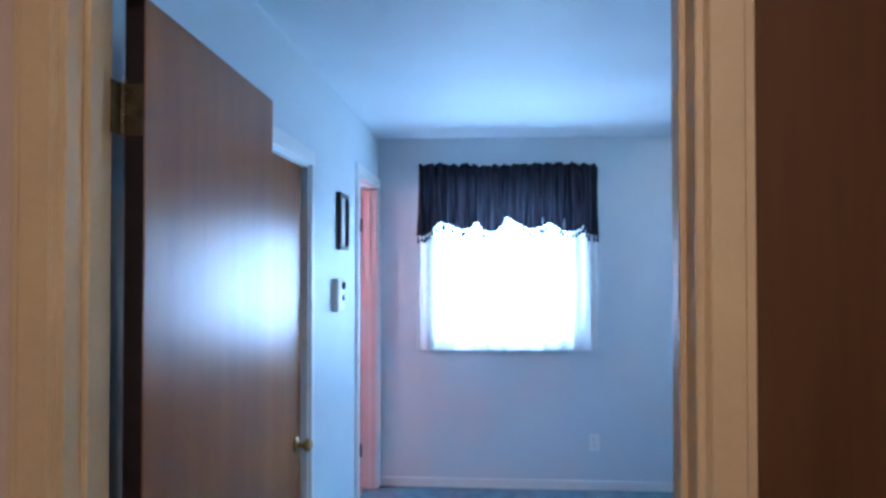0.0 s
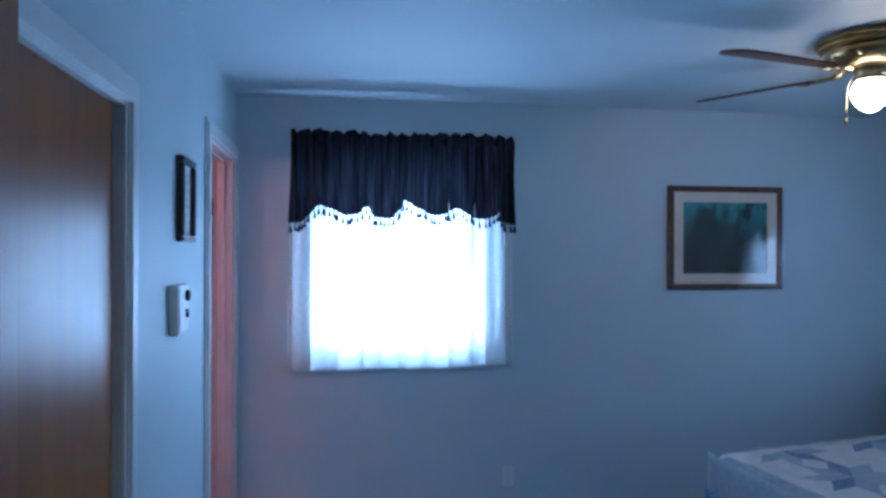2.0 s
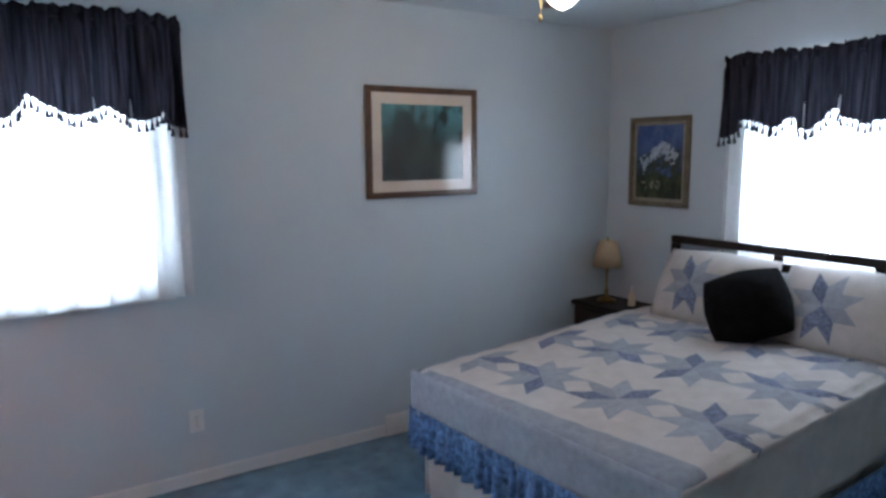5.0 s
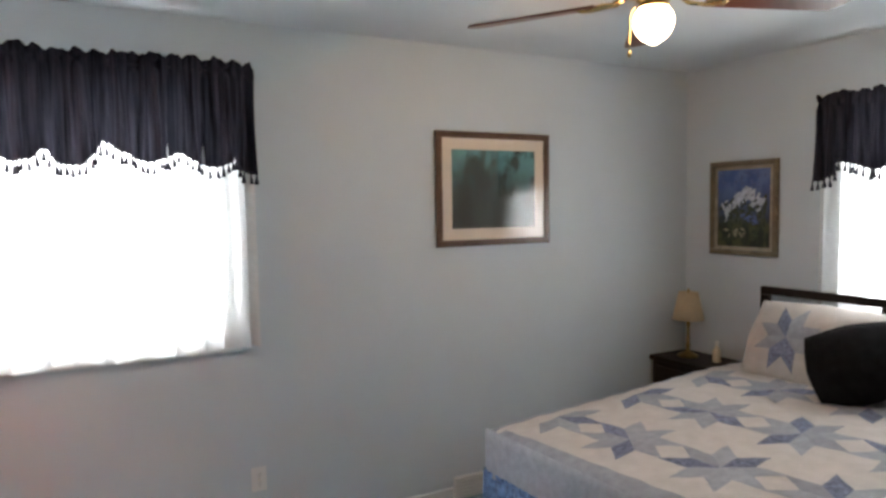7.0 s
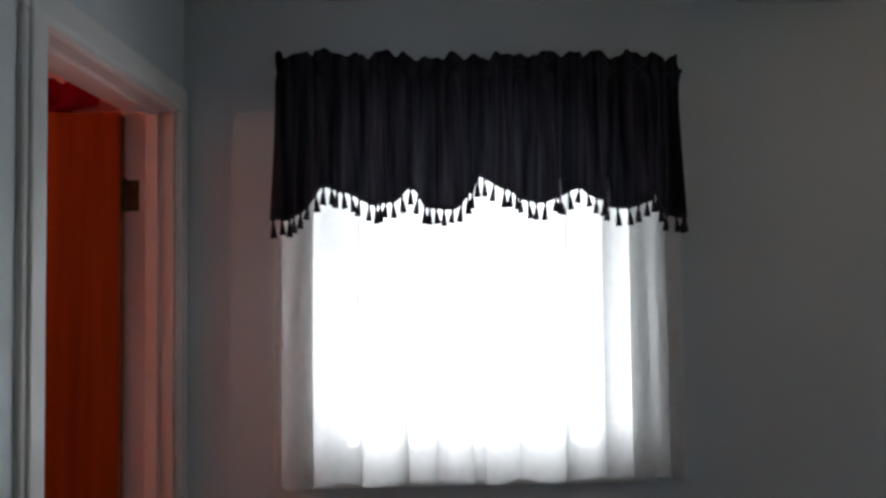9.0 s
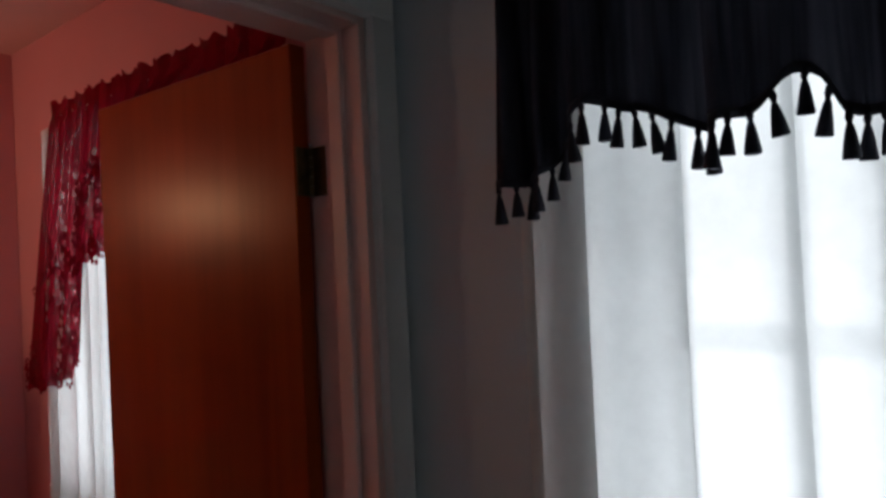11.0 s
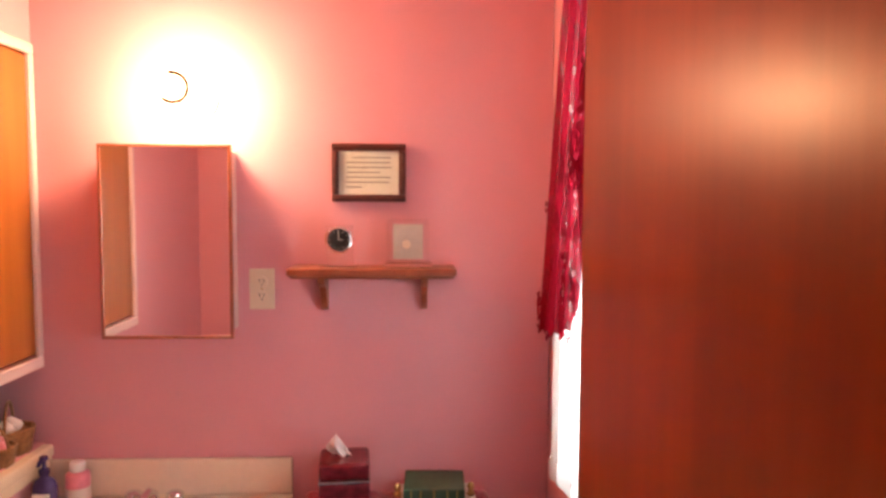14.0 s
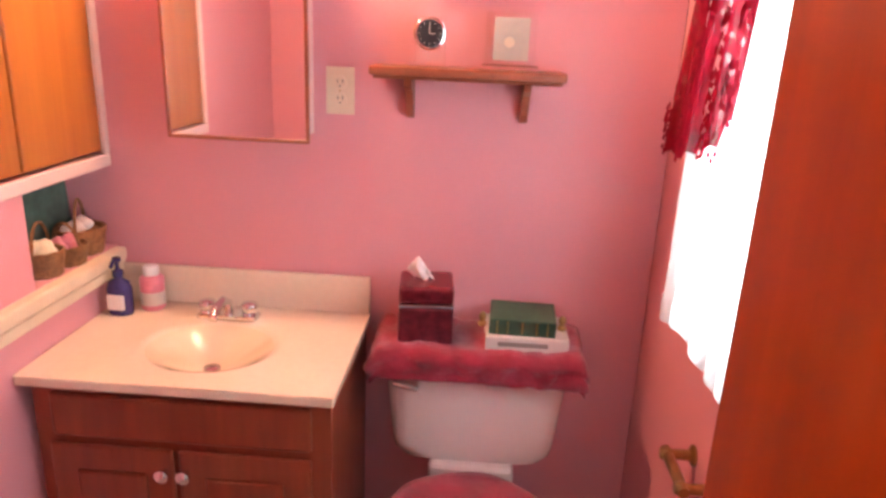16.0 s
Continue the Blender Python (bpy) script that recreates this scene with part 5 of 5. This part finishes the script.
bm = sheet(64, 14, tank)
bmesh.ops.remove_doubles(bm, verts=bm.verts, dist=0.0005)
bmesh.ops.holes_fill(bm, edges=bm.edges, sides=0)
bmesh.ops.recalc_face_normals(bm, faces=bm.faces)
smooth(part("tank", bm, PORCELAIN, wc), 50)
part("tank_lid", box(-0.252, 0.252, -0.212, -0.006, 0.7305, 0.755, 0.010, 3), PORCELAIN, wc)
part("flush_lever", tube([(-0.20, -0.196, 0.68), (-0.20, -0.214, 0.68), (-0.14, -0.218, 0.672)], 0.007, 8), CHROME, wc)


def bowl(u, v):
    a = u * 2 * math.pi
    prof = [(0.0, 0.0, 0.11), (0.1, 0.02, 0.11), (0.35, 0.16, 0.105), (0.6, 0.27, 0.15), (0.85, 0.36, 0.185), (1.0, 0.385, 0.19)]
    for (p, z0, r0), (q, z1, r1) in zip(prof, prof[1:]):
        if v <= q:
            s = (v - p) / (q - p)
            z, r = z0 + (z1 - z0) * s, r0 + (r1 - r0) * s
            break
    lng = 1.35 if math.sin(a) < 0 else 0.85
    return (r * math.cos(a), -0.42 + r * lng * math.sin(a), z)


bm = sheet(40, 16, bowl)
bmesh.ops.remove_doubles(bm, verts=bm.verts, dist=0.0005)
bmesh.ops.holes_fill(bm, edges=bm.edges, sides=0)
bmesh.ops.recalc_face_normals(bm, faces=bm.faces)
smooth(part("bowl", bm, PORCELAIN, wc), 50)
part("tank_neck", box(-0.11, 0.11, -0.21, -0.06, 0.30, 0.4515, 0.02, 3), PORCELAIN, wc)


def lid_cover(u, v):
    a = u * 2 * math.pi
    r = 0.198 * min(1.0, v * 1.25) if v < 0.8 else 0.198
    lng = 1.32 if math.sin(a) < 0 else 0.90
    z = 0.448 + 0.008 * noise.noise(Vector((3 * math.cos(a) * v, 3 * math.sin(a) * v, 5))) - (0.045 * ((v - 0.8) / 0.2) ** 1.5 if v > 0.8 else 0)
    return (r * math.cos(a), -0.395 + r * lng * math.sin(a), z)


bm = sheet(48, 14, lid_cover)
bmesh.ops.remove_doubles(bm, verts=bm.verts, dist=0.0005)
bmesh.ops.holes_fill(bm, edges=bm.edges, sides=0)
smooth(part("lid_cover", bm, PLUSH_RED, wc, "crimson plush toilet lid cover"), 180)

tc = thing("tank_cover", "crimson plush tank lid cover with gathered corners", "toilet cover", pose(BX, TY, 0.768, 0, 0, 90))


def plush(u, v):
    x = (u - 0.5) * 2
    s = v * 0.36
    bump = 0.010 * noise.noise(Vector((x * 7, v * 6, 1.5))) + 0.004 * noise.noise(Vector((x * 25, v * 20, 3)))
    wx = 0.262 + bump
    if s < 0.225:
        y, z = -0.003 - s, 0.008 + bump + (0.012 if s > 0.02 else 0)
        z -= max(0, (s - 0.195) / 0.03) ** 2 * 0.012
    else:
        y, z = -0.232 - bump, 0.004 - (s - 0.225) * 0.42
    edge = max(0.0, (abs(x) - 0.93) / 0.07)
    return (x * wx, y, z - 0.085 * edge ** 2 if s < 0.225 else z - 0.02 * edge)


smooth(part("cover", sheet(70, 30, plush, 0.006), PLUSH_RED, tc), 180)

tb = thing("tissue_box", "dark red lacquered tissue box cover", "tissue box", pose(BX + 0.125, TY - 0.135, 0.790, 0, 0, 95))
part("body", box(-0.066, 0.066, -0.066, 0.066, 0.0, 0.095, 0.006), RED_BOX, tb)
part("metal_band", box(-0.0675, 0.0675, -0.0675, 0.0675, 0.0955, 0.101, 0.001, 1), CHROME, tb)
part("lid", box(-0.066, 0.066, -0.066, 0.066, 0.1015, 0.145, 0.012, 3), RED_BOX, tb)


def paper(u, v):
    a = (u - 0.5) * 2
    return (a * (0.035 - 0.010 * v) + 0.006 * math.sin(6 * v + 3 * u) - 0.020 * v, 0.016 * math.sin(u * 9 + 1) * (1 - 0.5 * v) + 0.004, 0.135 + 0.072 * v * (1 - 0.65 * abs(a + 0.25)))


smooth(part("tissue", sheet(18, 12, paper, 0.0008), TISSUE, tb, "white tissue pulled up"), 180)


def book(m, w, d, h, cover, label):
    root = thing("book", label, "book", m, "books on the tank")
    bm = bmesh.new()
    add_box(bm, -w / 2, w / 2, -d / 2, d / 2, 0, 0.003, 0.001, 1)
    add_box(bm, -w / 2, w / 2, -d / 2, d / 2, h - 0.003, h, 0.001, 1)
    add_box(bm, -w / 2, w / 2, -d / 2, -d / 2 + 0.004, 0.003, h - 0.003, 0.001, 1)
    part("cover", bm, cover, root)
    part("pages", box(-w / 2 + 0.003, w / 2 - 0.003, -d / 2 + 0.005, d / 2 - 0.004, 0.0035, h - 0.0035), PAPER, root)
    return root


b1 = book(pose(BX + 0.125, TY + 0.115, 0.790, 0, 0, 91), 0.20, 0.145, 0.036, MATBOARD, "cream book lying flat")
part("spine_mark", box(-0.07, 0.05, -0.0738, -0.0728, 0.012, 0.024), INK, b1)
b2 = book(pose(BX + 0.125, TY + 0.105, 0.827, 0, 0, 88), 0.160, 0.125, 0.040, GREEN_BOOK, "dark green book lying on another")
for x in (-0.06, -0.035, 0.0, 0.035, 0.06):
    part("spine_band", box(x - 0.002, x + 0.002, -0.0642, -0.0628, 0.005, 0.035), BRASS, b2, "gilt spine band")
for s in (-1, 1):
    be = thing("bookend", "small brass scroll at the book's end", "bookend", pose(BX + 0.135, TY + 0.105 + 0.098 * s, 0.8275), "book scrolls")
    smooth(part("scroll", lathe([(0.010, 0), (0.012, 0.006), (0.006, 0.012), (0.010, 0.024), (0.006, 0.034), (0.001, 0.036)], 14), BRASS, be), 50)

# ---- ledge, niche and hanging cupboard on the cabinet wall ----
ledge = thing("ledge", "cream laminate ledge along the niche", "shelf", pose(0, 0, 0))
part("board", box(BX + 0.003, BE - 0.35, BY - 0.435, BY + 0.028, 0.897, 0.933, 0.010, 3), LAMINATE, ledge)
part("lip", box(BX + 0.003, BE - 0.35, BY + 0.002, BY + 0.022, 0.866, 0.896, 0.005), LAMINATE, ledge)

cup = thing("wall_cupboard", "built-in orange maple cupboard with white edging", "cupboard", pose(0, 0, 0))
part("body", box(BX + 0.003, -1.362, BY - 0.42, BY - 0.022, 1.185, 2.015), CAB_WOOD, cup)
for i, (a, b) in enumerate(((BX + 0.03, -1.886), (-1.879, -1.388))):
    dd = part("door", box(a, b, BY - 0.020, BY + 0.002, 1.192, 1.995, 0.003, 1), CAB_WOOD, cup)
    kx = b - 0.05 if i == 0 else a + 0.065
    smooth(part("knob", lathe([(0.007, 0), (0.006, 0.012), (0.017, 0.020), (0.018, 0.028), (0.008, 0.035)], 18, None, pose(kx, BY + 0.002, 1.58, -90, 0, 0)), CHROME, dd, "chrome knob"), 50)
bm = bmesh.new()
for a in ((BX + 0.004, -1.360, 1.1515, 1.184), (BX + 0.004, -1.360, 2.002, 2.03), (BX + 0.004, BX + 0.026, 1.184, 2.002), (-1.382, -1.360, 1.184, 2.002)):
    add_box(bm, a[0], a[1], BY - 0.004, BY + 0.010, a[2], a[3], 0.003, 1)
part("edging", bm, TRIM_PINK, cup, "pinkish white edging")


def basket(m, r, h, label, fill):
    root = thing("basket", label, "basket", m, "baskets in the niche")
    bm = bmesh.new()
    for i in range(7):
        rr = r * (0.82 + 0.03 * i)
        tube([(rr * math.cos(a * 0.3142), rr * math.sin(a * 0.3142), h * (i + 0.5) / 7 + 0.002 * (a % 2)) for a in range(21)], h / 13, 6, bm)
    smooth(part("weave", bm, WICKER, root), 60)
    part("lining", lathe([(r * 0.70, 0.002), (r * 0.88, h * 0.85)], 20), WICKER, root)
    part("rim_handle", tube([(r * math.cos(a * 0.2618), 0, h * 0.8 + 1.25 * h * math.sin(a * 0.2618)) for a in range(13)], 0.004, 6), WICKER, root, "arched wicker grip")
    for i in range(9):
        bm = bmesh.new()
        a, q = random.uniform(0, 6.28), random.uniform(0, r * 0.62)
        lathe([(0.006, -0.016), (0.016, -0.008), (0.019, 0.0), (0.014, 0.010), (0.003, 0.017)], 10, bm, pose(q * math.cos(a), q * math.sin(a), h * 0.92 + random.uniform(-0.004, 0.012)))
        smooth(part("soap", bm, fill, root), 60)
    return root


basket(pose(BX + 0.075, BY - 0.052, 0.934, 0, 0, 20), 0.058, 0.068, "round wicker basket with pale cloths", TISSUE)
basket(pose(BX + 0.168, BY - 0.034, 0.934, 0, 0, 70), 0.046, 0.050, "small wicker basket with red soaps", PINK_PLASTIC)
basket(pose(BX + 0.255, BY - 0.040, 0.934, 0, 0, 10), 0.046, 0.062, "small wicker basket with pale soaps", LAMINATE)
card = thing("green_board", "dark green board leaning at the niche back", "board", pose(BX + 0.20, BY - 0.115, 0.934, 3, 0, 0))
part("panel", box(-0.19, 0.19, -0.006, 0.006, 0.001, 0.21, 0.003), GREEN_CARD, card)

holder = thing("towel_holder", "short brass towel holder on the wall below the bathroom window", "towel holder", pose(-1.665, YW, 0.735))
for x in (-0.055, 0.055):
    smooth(part("post", lathe([(0.021, 0.001), (0.021, 0.006), (0.011, 0.012), (0.010, 0.045), (0.015, 0.055), (0.010, 0.068)], 18, None, pose(x, 0, 0, 90)), BRASS, holder), 50)
smooth(part("rail", tube([(-0.07, -0.054, 0), (0.07, -0.054, 0)], 0.011, 12), BRASS, holder), 50)
